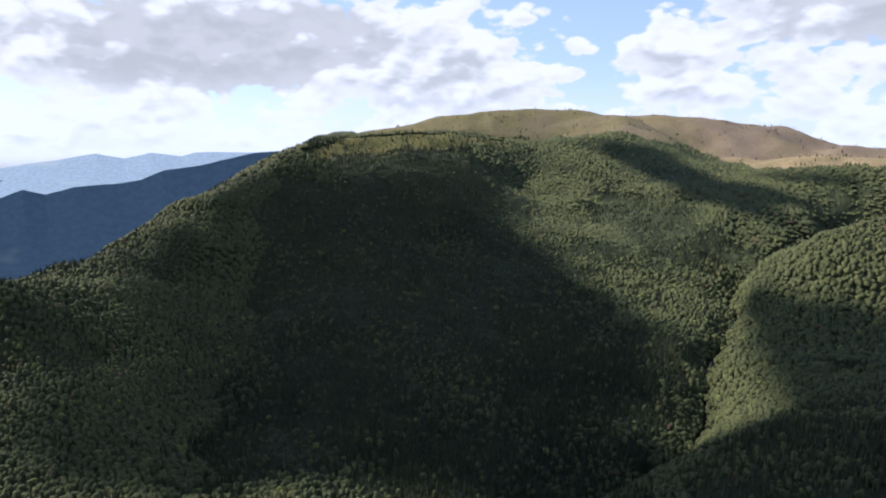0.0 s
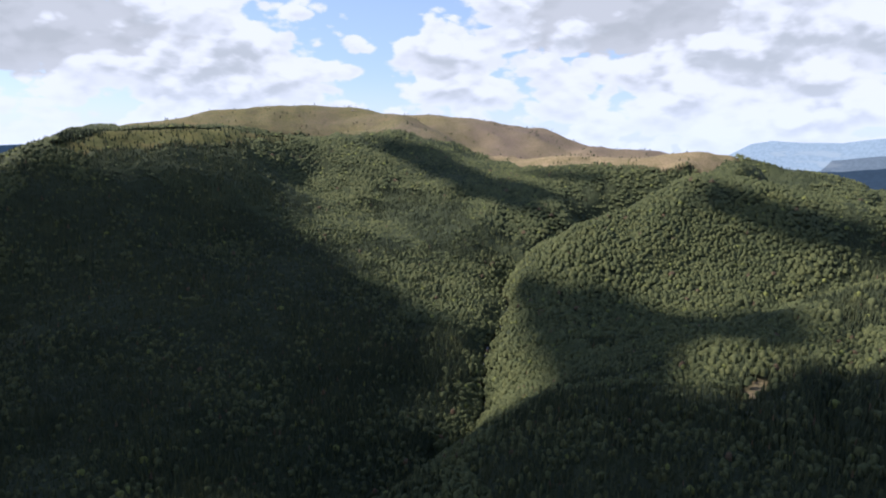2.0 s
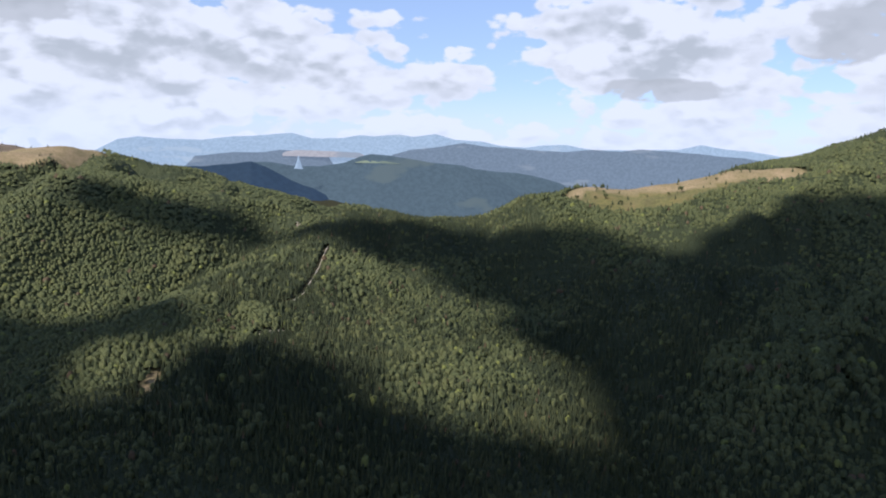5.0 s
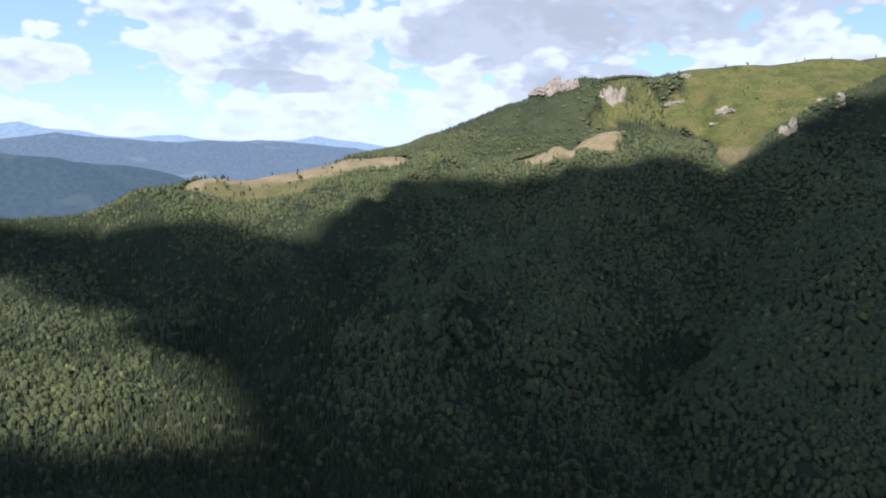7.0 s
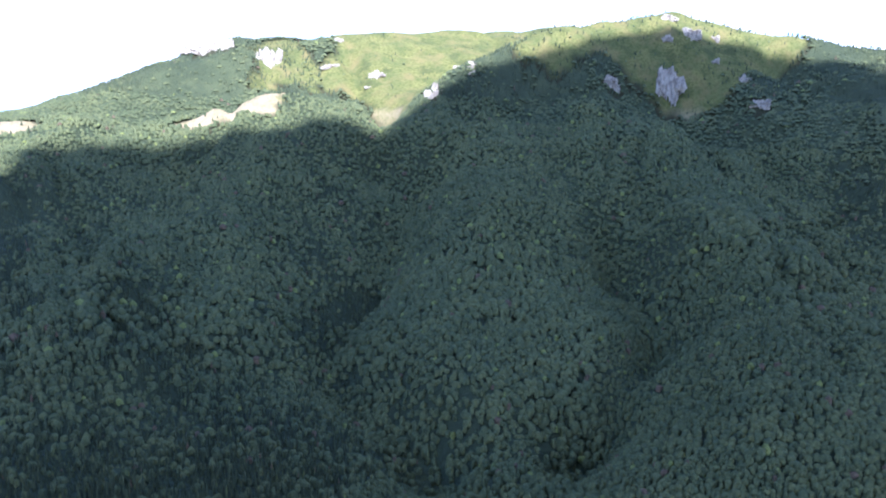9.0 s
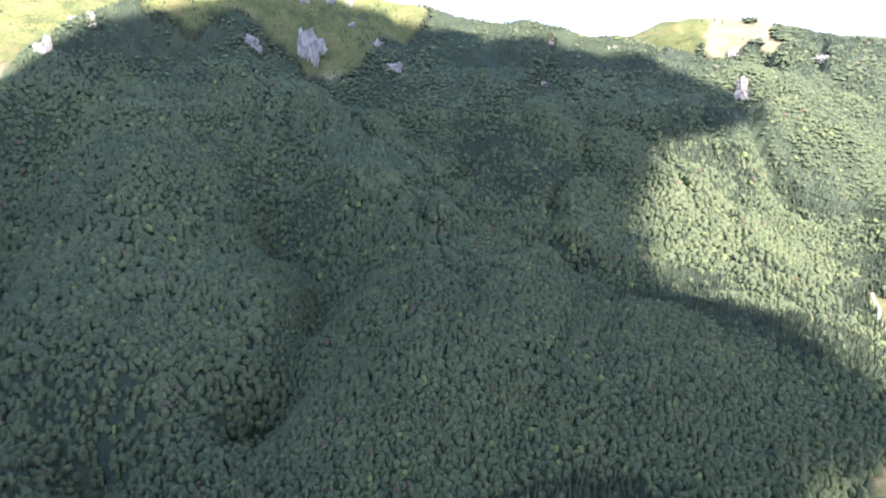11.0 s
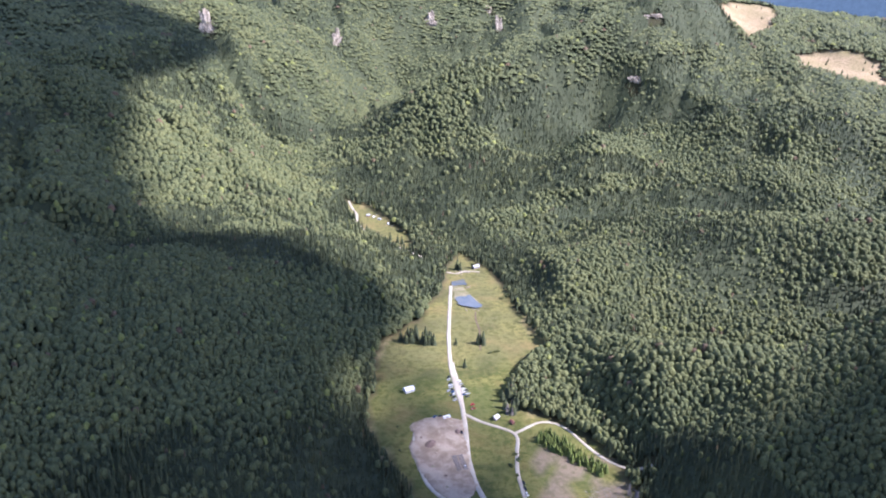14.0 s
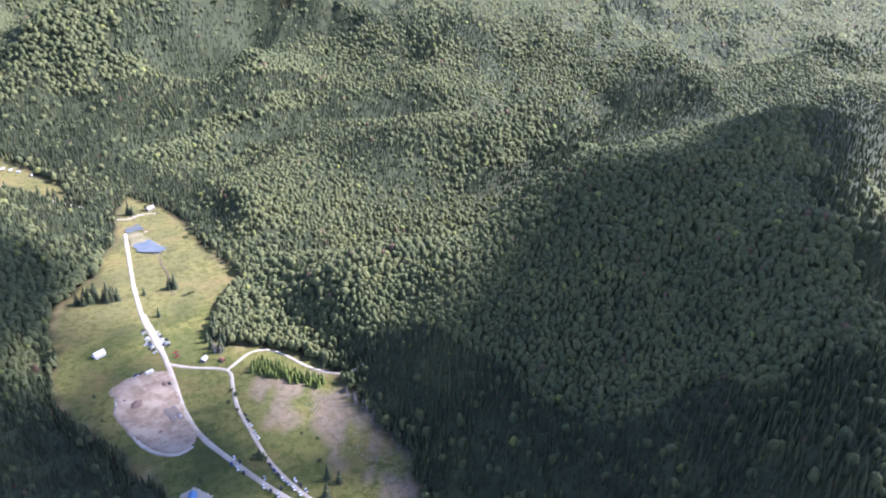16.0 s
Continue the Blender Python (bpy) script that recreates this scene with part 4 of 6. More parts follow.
def build_woods():
    rng = np.random.RandomState(7)
    shapes = {(kind, level): [make(rng, level) for _ in range(7)] for kind, make in (("beech", beech_shape), ("spruce", spruce_shape)) for level in (0, 1, 2, 3)}
    lots = {}
    for near, far, gap, level in BANDS:
        reach = far * 1.1
        n = int(2 * reach / gap)
        gx, gy = np.meshgrid(np.arange(n), np.arange(int(n / 0.87)), indexing="ij")
        x = (gx + 0.5 * (gy % 2)) * gap - reach + rng.uniform(-0.4, 0.4, gx.shape) * gap
        y = gy * gap * 0.87 - reach + rng.uniform(-0.4, 0.4, gx.shape) * gap
        x, y = x.ravel(), y.ravel()
        r, az = np.hypot(x, y), bearing(x, y)
        edge = band_edge(x, y)
        keep = (edge >= near) & (edge < far) & (r >= 250) & ((az < 262) | (az > 318)) & ~((az > 310) & (az < 347) & (r > 1900)) & ~((az > 41) & (az < 80) & (r > 2600))
        keep &= (r > 430) | ((az > 115) & (az < 262))
        x, y, r, az = x[keep], y[keep], r[keep], az[keep]
        z = height(x, y)
        keep = overlooked(x, y, z)
        clear = open_ground(x, y, z)
        in_floor = inside(x, y, MEADOW) | inside(x, y, UPPER_MEADOW)
        sparse = clear & ~in_floor & ~inside(x, y, GLADE) & (rng.uniform(0, 1, len(x)) < 0.008 + 0.12 * (glade_noise(x, y, 60, 2) > 0.5) + 0.22 * inside(x, y, CREST_GRASS) + 0.28 * inside(x, y, SPUR_GRASS) + 0.10 * inside(x, y, ALP_FRONT))
        keep &= ~clear | sparse
        keep &= rng.uniform(0, 1, len(x)) > 0.03
        keep &= ~kept_clear(x, y)
        x, y, z, r, az, sparse = x[keep], y[keep], z[keep], r[keep], az[keep], sparse[keep]
        share = spruce_share(x, y, z)
        share = np.where(sparse, 0.75, share)
        spruce = rng.uniform(0, 1, len(x)) < np.clip((share - 0.5) * 1.7 + 0.5, 0.04, 0.94)
        size = gap / 5.0
        old = old_growth(x, y) & ~spruce & ~sparse
        grown = np.where(old, 1.38 if far <= 1150 else 1.15, 1.0)
        few = ~old | (rng.uniform(0, 1, len(x)) < 1.15 / grown ** 2)
        x, y, z, r, az, sparse, spruce, grown = x[few], y[few], z[few], r[few], az[few], sparse[few], spruce[few], grown[few]
        age = (1 + stand_noise(x - 3000, y, 110, 2) * 0.18) * grown
        size = np.where(sparse, 1.1, size)
        wide = np.where(spruce, rng.uniform(1.7, 2.5, len(x)) * size ** 0.85, rng.uniform(2.2, 4.5, len(x)) * size) * age
        tall = np.where(spruce, rng.uniform(9, 17, len(x)), rng.uniform(8.0, 13.5, len(x))) * age * np.where(sparse, 0.8, 1)
        left = np.ones(len(x), bool)
        big = (grown > 1.3) | ((az > 192) & (az < 245) & (r < 900))
        for name, a0, a1, r0, r1 in WOODS + [("far hills", 0, 720, 0, 9999)]:
            b = np.where((az - a0) % 360 <= (a1 - a0), True, False) if a1 - a0 < 360 else np.ones(len(x), bool)
            mine = left & b & (r >= r0) & (r < r1)
            left &= ~mine
            for kind, sel, fine in (("spruce", mine & spruce, level), ("beech", mine & ~spruce & ~(big & (r < 760)), max(level, 1)), ("beech", mine & ~spruce & big & (r < 760), 0)):
                if sel.any():
                    lots.setdefault((name, kind), []).append(plant(shapes[kind, fine], x[sel], y[sel], z[sel] - 0.5, wide[sel], tall[sel], rng))
    for (name, kind), parts in lots.items():
        v, t = stack(parts)
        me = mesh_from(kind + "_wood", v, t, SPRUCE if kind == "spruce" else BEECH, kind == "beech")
        look_of = "dark green spruce trees standing close" if kind == "spruce" else "rounded green beech crowns in a closed canopy"
        tagged(new(kind + "_wood", me), look_of + " on the " + name, "forest", group=kind + " woods", kind="stuff")


build_woods()


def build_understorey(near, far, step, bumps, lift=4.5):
    """The lower leaves of the closed canopy, seen between the crowns: one bumpy sheet, its dark colour standing in for
    shade.
    """
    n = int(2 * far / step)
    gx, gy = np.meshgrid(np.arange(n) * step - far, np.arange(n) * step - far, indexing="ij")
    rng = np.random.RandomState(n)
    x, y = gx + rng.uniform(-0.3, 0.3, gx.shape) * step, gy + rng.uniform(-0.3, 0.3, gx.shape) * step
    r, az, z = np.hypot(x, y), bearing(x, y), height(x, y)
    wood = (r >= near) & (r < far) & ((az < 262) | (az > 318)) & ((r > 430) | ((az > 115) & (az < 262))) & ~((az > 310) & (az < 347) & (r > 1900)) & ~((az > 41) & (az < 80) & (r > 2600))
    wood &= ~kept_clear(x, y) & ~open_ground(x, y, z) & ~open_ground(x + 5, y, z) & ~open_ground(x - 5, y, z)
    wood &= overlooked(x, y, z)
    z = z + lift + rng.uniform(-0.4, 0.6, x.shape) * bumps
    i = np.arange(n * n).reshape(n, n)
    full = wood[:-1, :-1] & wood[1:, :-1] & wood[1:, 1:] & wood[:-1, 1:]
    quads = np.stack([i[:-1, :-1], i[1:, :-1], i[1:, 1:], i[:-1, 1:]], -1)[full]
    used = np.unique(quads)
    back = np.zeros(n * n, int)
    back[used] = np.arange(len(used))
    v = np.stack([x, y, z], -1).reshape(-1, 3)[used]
    tagged(new("understorey", mesh_from("understorey", v, back[quads], SHADE_UNDERGROWTH, False)), "lower leaves and undergrowth with crown shade in their dark colour", "undergrowth", kind="stuff")


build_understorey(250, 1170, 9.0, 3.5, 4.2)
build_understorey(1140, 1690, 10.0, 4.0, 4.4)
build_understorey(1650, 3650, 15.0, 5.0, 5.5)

# ---- drifting cumulus overhead, between the sun and the hills: the outline of each in plan ----
CLOUDS = []


def cloud_over(where, *outline):
    CLOUDS.append((where, outline))


cloud_over("round hill foot", (-906, 1918), (-837, 1782), (-732, 1741), (-716, 1702), (-738, 1614), (-678, 1592), (-555, 1583), (-656, 1253), (-751, 1181), (-844, 1191), (-855, 1243), (-890, 1267), (-1008, 1121), (-1065, 1132), (-1129, 1149), (-1196, 1161), (-1227, 1168))
cloud_over("near spur", (-1185, 1527), (-1111, 1305), (-1025, 1246), (-994, 1139), (-923, 1183), (-847, 1175), (-796, 1129), (-738, 1082), (-743, 1018), (-758, 951), (-810, 896), (-819, 837), (-834, 778), (-836, 740), (-832, 701), (-878, 669), (-1235, 1146))
cloud_over("round hill top", (-278, 1832), (-183, 1809), (-138, 1707), (-73, 1616), (-129, 1323), (-207, 1338), (-165, 1494), (-217, 1570), (-290, 1621), (-322, 1696), (-342, 1751), (-348, 1783))
cloud_over("saddle", (-129, 1323), (-66, 1203), (-38, 1095), (-49, 949), (9, 881), (27, 792), (-25, 744), (-47, 691), (3, 645), (78, 613), (93, 543), (-815, 581), (-873, 664), (-767, 716), (-657, 709), (-566, 743), (-474, 804), (-410, 900), (-377, 978), (-344, 1028), (-271, 1118), (-272, 1187), (-257, 1257), (-190, 1347))
cloud_over("east face", (-13, 676), (124, 567), (205, 427), (336, 312), (306, 240), (258, 80), (198, -30), (214, -124), (166, -221), (108, -236), (245, -392), (256, -484), (301, -688), (311, -867), (-1016, 55), (-941, 690), (-848, 713), (-707, 752), (-582, 795), (-525, 866), (-496, 927), (-35, 1007), (12, 914), (35, 826), (-25, 761))
cloud_over("peak", (81, -249), (312, -469), (334, -583), (344, -794), (323, -979), (284, -1137), (160, -1204), (76, -1273), (-72, -1329), (-206, -1380), (-1264, 31), (-942, 534), (276, 274), (179, 13), (133, -220))
cloud_over("west face and fan", (210, -565), (123, -904), (-23, -1270), (-236, -1330), (-438, -1462), (-640, -1450), (-838, -1464), (-1021, -1424), (-1146, -1294), (-1067, -1134), (-1014, -1013), (-1092, -801), (-1206, -600), (-1317, -451), (-1370, -395), (-1460, -424), (-1518, -308), (-1582, -268), (-1644, -236), (-1665, -193), (-1630, -101), (-1603, -25), (-1592, 34), (-1009, 259))
cloud_over("forest edge", (-1586, -286), (-1654, -240), (-1649, -128), (-1604, -43), (-1618, 8), (-1622, 57), (-1615, 123), (-1644, 179), (-1663, 209), (-1659, 226), (-1541, 162))
cloud_over("fan near", (-985, -99), (-1282, -132), (-1575, -161), (-1628, -70), (-1603, 5), (-1602, 61), (-1611, 129), (-1192, 186))
cloud_over("ridge", (-1826, 108), (-1847, 123), (-1851, 149), (-1873, 148), (-1895, 139), (-2094, 29), (-2025, 94), (-2038, 139), (-2272, 97), (-2284, 156), (-2527, 108), (-2303, 222), (-2344, 264), (-1814, 523), (-1740, 285), (-1754, 239), (-1784, 194), (-1807, 166))
cloud_over("under the drone", (-1546, 1464), (-1367, 1508), (-1286, 1447), (-1122, 1213), (-998, 1016), (-906, 896), (-857, 748), (-865, 593), (-961, 410), (-1079, 236), (-1161, 67), (-1334, 48), (-1465, 86), (-1567, 153), (-1558, 322), (-1364, 384), (-1236, 551), (-1304, 760), (-1566, 816), (-1680, 804))
cloud_over("meadow", (-1620, -102), (-1692, -21), (-1710, 59), (-1755, 94), (-1750, 144), (-1738, 198), (-1769, 254), (-1764, 300), (-1737, 283), (-1631, 201), (-1616, 137), (-1608, 37))
cloud_over("long mountain", (-1814, 1984), (-1882, 1868), (-1941, 1735), (-1933, 1543), (-1927, 1408), (-1941, 1322), (-1945, 1266), (-1892, 1210), (-1792, 1242), (-1656, 1289), (-1507, 1354), (-1418, 1372), (-1352, 1427), (-1235, 1552), (-1146, 1692), (-1081, 1756), (-1116, 1768), (-1131, 1834), (-1143, 1928), (-1198, 1991), (-1211, 2111), (-1199, 2235), (-1177, 2352), (-1198, 2332), (-1241, 2292), (-1324, 2248), (-1424, 2205), (-1517, 2183), (-1615, 2140), (-1711, 2103))
cloud_over("valley head", (-686, 2737), (-538, 2752), (-470, 2715), (-492, 2540), (-473, 2469), (-395, 2413), (-320, 2355), (-338, 2346), (-567, 2243), (-625, 2317), (-680, 2357), (-671, 2489), (-686, 2632), (-733, 2693))
cloud_over("foot of the plateau", (-393, 2526), (-222, 2478), (-108, 2399), (40, 2300), (45, 2285), (-101, 2324), (-180, 2371), (-269, 2445), (-387, 2457))
cloud_over("spur foot", (-1412, 1370), (-1353, 1415), (-1262, 1480), (-1138, 1181), (-1048, 1184), (-1107, 924), (-1219, 778), (-1369, 876), (-1477, 931), (-1521, 1134))
cloud_over("near ridge face", (-1830, 213), (-1899, 239), (-1960, 298), (-2029, 324), (-2040, 383), (-2111, 409), (-1946, 516), (-1737, 561), (-1678, 523), (-1692, 470), (-1742, 394), (-1809, 288))
cloud_over("near spur west", (-985, 1298), (-993, 1168), (-956, 1137), (-878, 1160), (-859, 1074), (-821, 984), (-1159, 741), (-1287, 786), (-1348, 868), (-1329, 989))
cloud_over("lower meadow", (-1640, -97), (-1677, 14), (-1692, 98), (-1717, 176), (-1727, 238), (-1739, 270), (-1736, 353), (-1659, 401), (-1555, 370), (-1526, 236))


def cloud_material(name, through_light):
    m, t, b = material(name, 1.0, 0.0)
    p = place(t)
    n = noise_tex(t, p, 0.012, 6.0, 0.6)
    t.links.new(blend(t, smooth(t, n, 0.3, 0.7), (0.78, 0.80, 0.83), (0.86, 0.86, 0.87)), b.inputs["Base Color"])
    relief(t, b, n, 30.0, 0.8)
    b.inputs["Alpha"].default_value = 1 - through_light
    return m


def edge_distance(x, y, ring):
    """How far inside a ring the points lie; negative outside."""
    d = line_distance(x, y, list(ring) + [ring[0]])
    return np.where(inside(x, y, list(ring)), d, -d)


THIN = ("west face and fan", "forest edge", "fan near", "near ridge face", "ridge", "lower meadow", "long mountain")


def build_clouds():
    dense, thin = cloud_material("cloud", 0.0), cloud_material("thin cloud", 0.09)
    lumps = Fractal(61)
    for where, ring in CLOUDS:
        xs, ys = [p[0] for p in ring], [p[1] for p in ring]
        veil = where == "meadow"
        mat = thin if where in THIN else dense
        step = 5.0 if veil else 15.0
        gx, gy = np.meshgrid(np.arange(min(xs) - 60, max(xs) + 60, step), np.arange(min(ys) - 60, max(ys) + 60, step), indexing="ij")
        room = edge_distance(gx, gy, ring) + lumps(gx, gy, 130, 5) * 26 - lumps(gx + 900, gy, 24, 3) * 7
        if veil:
            room = np.minimum(edge_distance(gx, gy, ring), (lumps(gx, gy, 26, 2) + 0.36) * 12)
        puff = np.clip(room, 0, None)
        swell = 1 + 0.45 * lumps(gx - 300, gy, 90, 4)
        top = 1502 + 34 * (1 - np.exp(-puff / 60)) * np.clip(swell, 0.3, None)
        low = 1500 - 6 * (1 - np.exp(-puff / 30)) * np.clip(swell, 0.3, None)
        n, m = gx.shape
        i = np.arange(n * m).reshape(n, m)
        full_cell = (room[:-1, :-1] > 0) & (room[1:, :-1] > 0) & (room[1:, 1:] > 0) & (room[:-1, 1:] > 0)
        up = np.stack([i[:-1, :-1], i[1:, :-1], i[1:, 1:], i[:-1, 1:]], -1)[full_cell]
        quads = np.concatenate([up, up[:, ::-1] + n * m])
        used, back = np.unique(quads), np.zeros(2 * n * m, int)
        back[used] = np.arange(len(used))
        v = np.concatenate([np.stack([gx, gy, top], -1).reshape(-1, 3), np.stack([gx, gy, low], -1).reshape(-1, 3)])[used]
        me = mesh_from("cloud", v, back[quads], mat)
        look_of = "broken white cloud with sunlight coming through its gaps" if veil else "white cumulus cloud with a flat base drifting over the hills"
        tagged(new("cloud", me), look_of, "cloud", kind="structure")


build_clouds()


# ---- ranges on the horizon, blue haze put into their colour and glow ----
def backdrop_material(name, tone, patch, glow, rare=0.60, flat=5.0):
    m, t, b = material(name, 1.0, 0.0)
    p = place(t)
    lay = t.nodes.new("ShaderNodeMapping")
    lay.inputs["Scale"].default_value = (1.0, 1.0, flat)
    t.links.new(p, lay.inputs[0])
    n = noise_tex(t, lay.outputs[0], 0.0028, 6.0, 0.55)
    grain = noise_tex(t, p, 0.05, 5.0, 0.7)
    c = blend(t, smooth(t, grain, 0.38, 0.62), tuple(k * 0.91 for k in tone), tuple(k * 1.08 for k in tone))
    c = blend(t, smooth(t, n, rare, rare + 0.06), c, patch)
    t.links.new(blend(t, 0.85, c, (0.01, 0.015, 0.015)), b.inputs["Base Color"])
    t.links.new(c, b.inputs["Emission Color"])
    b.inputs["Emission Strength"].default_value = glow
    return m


def far_range(rad, a0, a1, low, peaks, rough, mat, seed, deep=420, label="distant mountain range with blue haze in its colour"):
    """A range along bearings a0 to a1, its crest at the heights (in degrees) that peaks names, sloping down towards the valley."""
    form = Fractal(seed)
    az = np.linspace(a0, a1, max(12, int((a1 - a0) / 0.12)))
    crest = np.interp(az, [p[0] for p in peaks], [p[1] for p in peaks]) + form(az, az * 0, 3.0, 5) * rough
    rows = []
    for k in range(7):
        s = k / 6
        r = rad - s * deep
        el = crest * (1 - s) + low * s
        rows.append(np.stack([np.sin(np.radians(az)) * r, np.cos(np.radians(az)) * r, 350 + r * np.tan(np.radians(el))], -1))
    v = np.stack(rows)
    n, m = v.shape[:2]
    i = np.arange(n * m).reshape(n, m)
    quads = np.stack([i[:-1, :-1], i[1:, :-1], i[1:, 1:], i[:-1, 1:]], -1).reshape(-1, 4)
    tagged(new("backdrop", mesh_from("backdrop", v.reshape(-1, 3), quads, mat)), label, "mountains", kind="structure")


# haze of the distance is painted into these tones, which also glow
PALE = backdrop_material("pale range in painted haze", (0.335, 0.415, 0.470), (0.39, 0.455, 0.485), 0.85, 0.60)
BLUE = backdrop_material("blue range in painted haze", (0.155, 0.190, 0.220), (0.205, 0.235, 0.255), 0.9, 0.60, 5.0)
SHADED = backdrop_material("hill with painted cloud shadow", (0.030, 0.048, 0.075), (0.036, 0.056, 0.082), 0.9, 0.60, 2.0)
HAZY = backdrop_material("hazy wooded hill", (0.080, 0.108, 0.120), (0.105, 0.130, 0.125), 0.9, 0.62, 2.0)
DEEP = backdrop_material("near range in painted haze", (0.030, 0.052, 0.082), (0.050, 0.074, 0.094), 0.85, 0.56, 2.0)
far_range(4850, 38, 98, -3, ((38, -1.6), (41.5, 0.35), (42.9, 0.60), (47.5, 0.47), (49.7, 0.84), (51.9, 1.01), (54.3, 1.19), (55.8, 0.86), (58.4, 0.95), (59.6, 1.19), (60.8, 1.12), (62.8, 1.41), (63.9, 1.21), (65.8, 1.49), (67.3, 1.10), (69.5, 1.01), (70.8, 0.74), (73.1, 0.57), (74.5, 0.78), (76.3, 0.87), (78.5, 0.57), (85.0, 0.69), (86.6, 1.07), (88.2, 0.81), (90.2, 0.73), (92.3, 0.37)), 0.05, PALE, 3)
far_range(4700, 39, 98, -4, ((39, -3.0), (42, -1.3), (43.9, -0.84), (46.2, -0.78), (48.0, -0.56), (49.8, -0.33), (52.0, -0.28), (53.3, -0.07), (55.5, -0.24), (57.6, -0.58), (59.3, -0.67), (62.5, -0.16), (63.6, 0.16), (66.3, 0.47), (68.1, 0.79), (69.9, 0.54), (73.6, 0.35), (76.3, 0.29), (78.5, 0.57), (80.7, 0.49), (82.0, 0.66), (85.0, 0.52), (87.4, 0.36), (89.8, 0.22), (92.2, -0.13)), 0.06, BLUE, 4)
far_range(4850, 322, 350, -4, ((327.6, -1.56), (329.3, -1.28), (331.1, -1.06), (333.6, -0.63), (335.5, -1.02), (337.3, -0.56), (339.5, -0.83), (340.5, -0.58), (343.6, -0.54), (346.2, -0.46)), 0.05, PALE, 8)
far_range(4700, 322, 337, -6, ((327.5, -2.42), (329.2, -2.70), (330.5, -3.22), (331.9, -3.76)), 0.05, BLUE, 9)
# darker range in front: a cloud shadow on the hazy hill, put into colour
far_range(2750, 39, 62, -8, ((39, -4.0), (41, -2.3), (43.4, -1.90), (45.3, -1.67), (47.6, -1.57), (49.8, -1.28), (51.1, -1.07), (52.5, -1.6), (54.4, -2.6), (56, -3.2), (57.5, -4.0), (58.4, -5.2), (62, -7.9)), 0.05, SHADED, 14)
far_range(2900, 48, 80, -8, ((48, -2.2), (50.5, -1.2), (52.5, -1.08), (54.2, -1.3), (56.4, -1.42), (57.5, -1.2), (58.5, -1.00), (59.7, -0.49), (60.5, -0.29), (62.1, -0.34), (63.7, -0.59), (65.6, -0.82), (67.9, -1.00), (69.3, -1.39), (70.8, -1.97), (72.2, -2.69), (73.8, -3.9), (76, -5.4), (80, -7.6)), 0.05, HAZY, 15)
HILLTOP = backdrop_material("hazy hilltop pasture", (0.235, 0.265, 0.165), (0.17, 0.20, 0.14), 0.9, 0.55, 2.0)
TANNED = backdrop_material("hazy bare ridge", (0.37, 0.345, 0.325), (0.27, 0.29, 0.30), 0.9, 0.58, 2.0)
far_range(2900, 59.2, 63.0, -1.0, ((59.2, -0.98), (59.8, -0.62), (60.6, -0.30), (61.8, -0.44), (62.5, -0.75), (63.0, -0.98)), 0.02, HILLTOP, 17, 40, "pale green hilltop pasture with haze in its colour")
far_range(2740, 54.4, 55.1, -1.6, ((54.4, -1.58), (54.62, -1.0), (54.76, -0.42), (54.86, -0.9), (55.1, -1.58)), 0.02, PALE, 18, 8, "pale far-off limestone needle with haze in its colour")
far_range(4690, 53.5, 60.2, -0.6, ((53.5, -0.3), (54.6, -0.11), (57.5, -0.12), (59.6, -0.18), (60.2, -0.5)), 0.02, TANNED, 19, 60, "bare reddish far-off ridge with haze in its colour")
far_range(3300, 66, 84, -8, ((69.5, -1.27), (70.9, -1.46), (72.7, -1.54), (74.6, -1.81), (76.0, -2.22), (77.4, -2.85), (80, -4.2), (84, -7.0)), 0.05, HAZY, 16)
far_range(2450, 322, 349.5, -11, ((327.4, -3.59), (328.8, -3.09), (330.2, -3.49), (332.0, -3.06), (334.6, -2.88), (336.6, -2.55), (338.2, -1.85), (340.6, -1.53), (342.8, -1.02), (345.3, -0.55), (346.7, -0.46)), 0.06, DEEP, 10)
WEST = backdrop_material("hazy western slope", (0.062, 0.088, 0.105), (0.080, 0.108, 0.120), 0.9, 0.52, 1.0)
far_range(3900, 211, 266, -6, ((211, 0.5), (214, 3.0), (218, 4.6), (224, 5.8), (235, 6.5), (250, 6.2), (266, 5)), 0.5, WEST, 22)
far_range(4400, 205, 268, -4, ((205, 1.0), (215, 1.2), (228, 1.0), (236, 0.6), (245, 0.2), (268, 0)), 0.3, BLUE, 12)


# ---- helpers for things ----
def part(name, bm, mat, parent, label="", smooth_shade=False):
    """Links a bmesh as one mesh object under a thing or a part."""
    me = bpy.data.meshes.new(name)
    bm.normal_update()
    bm.to_mesh(me)
    bm.free()
    me.materials.append(mat)
    if smooth_shade:
        me.polygons.foreach_set("use_smooth", [True] * len(me.polygons))
    ob = new(name, me)
    ob.parent = parent
    return tagged(ob, label) if label else ob


def box(bm, x, y, z, sx, sy, sz, bevel=0.0):
    """A box by its middle and its sizes, added to bm."""
    made = bmesh.ops.create_cube(bm, size=1.0, matrix=Matrix.Translation((x, y, z)) @ Matrix.Diagonal((sx, sy, sz, 1)))
    if bevel:
        edges = list({e for v in made["verts"] for e in v.link_edges})
        bmesh.ops.bevel(bm, geom=edges, offset=bevel, segments=2, affect="EDGES", profile=0.6)
    return bm


def tube(bm, a, b, ra, rb, sides=8):
    a, b = Vector(a), Vector(b)
    m = Matrix.Translation((a + b) / 2) @ (b - a).to_track_quat("Z", "Y").to_matrix().to_4x4()
    bmesh.ops.create_cone(bm, cap_ends=True, segments=sides, radius1=ra, radius2=rb, depth=(b - a).length, matrix=m)
    return bm


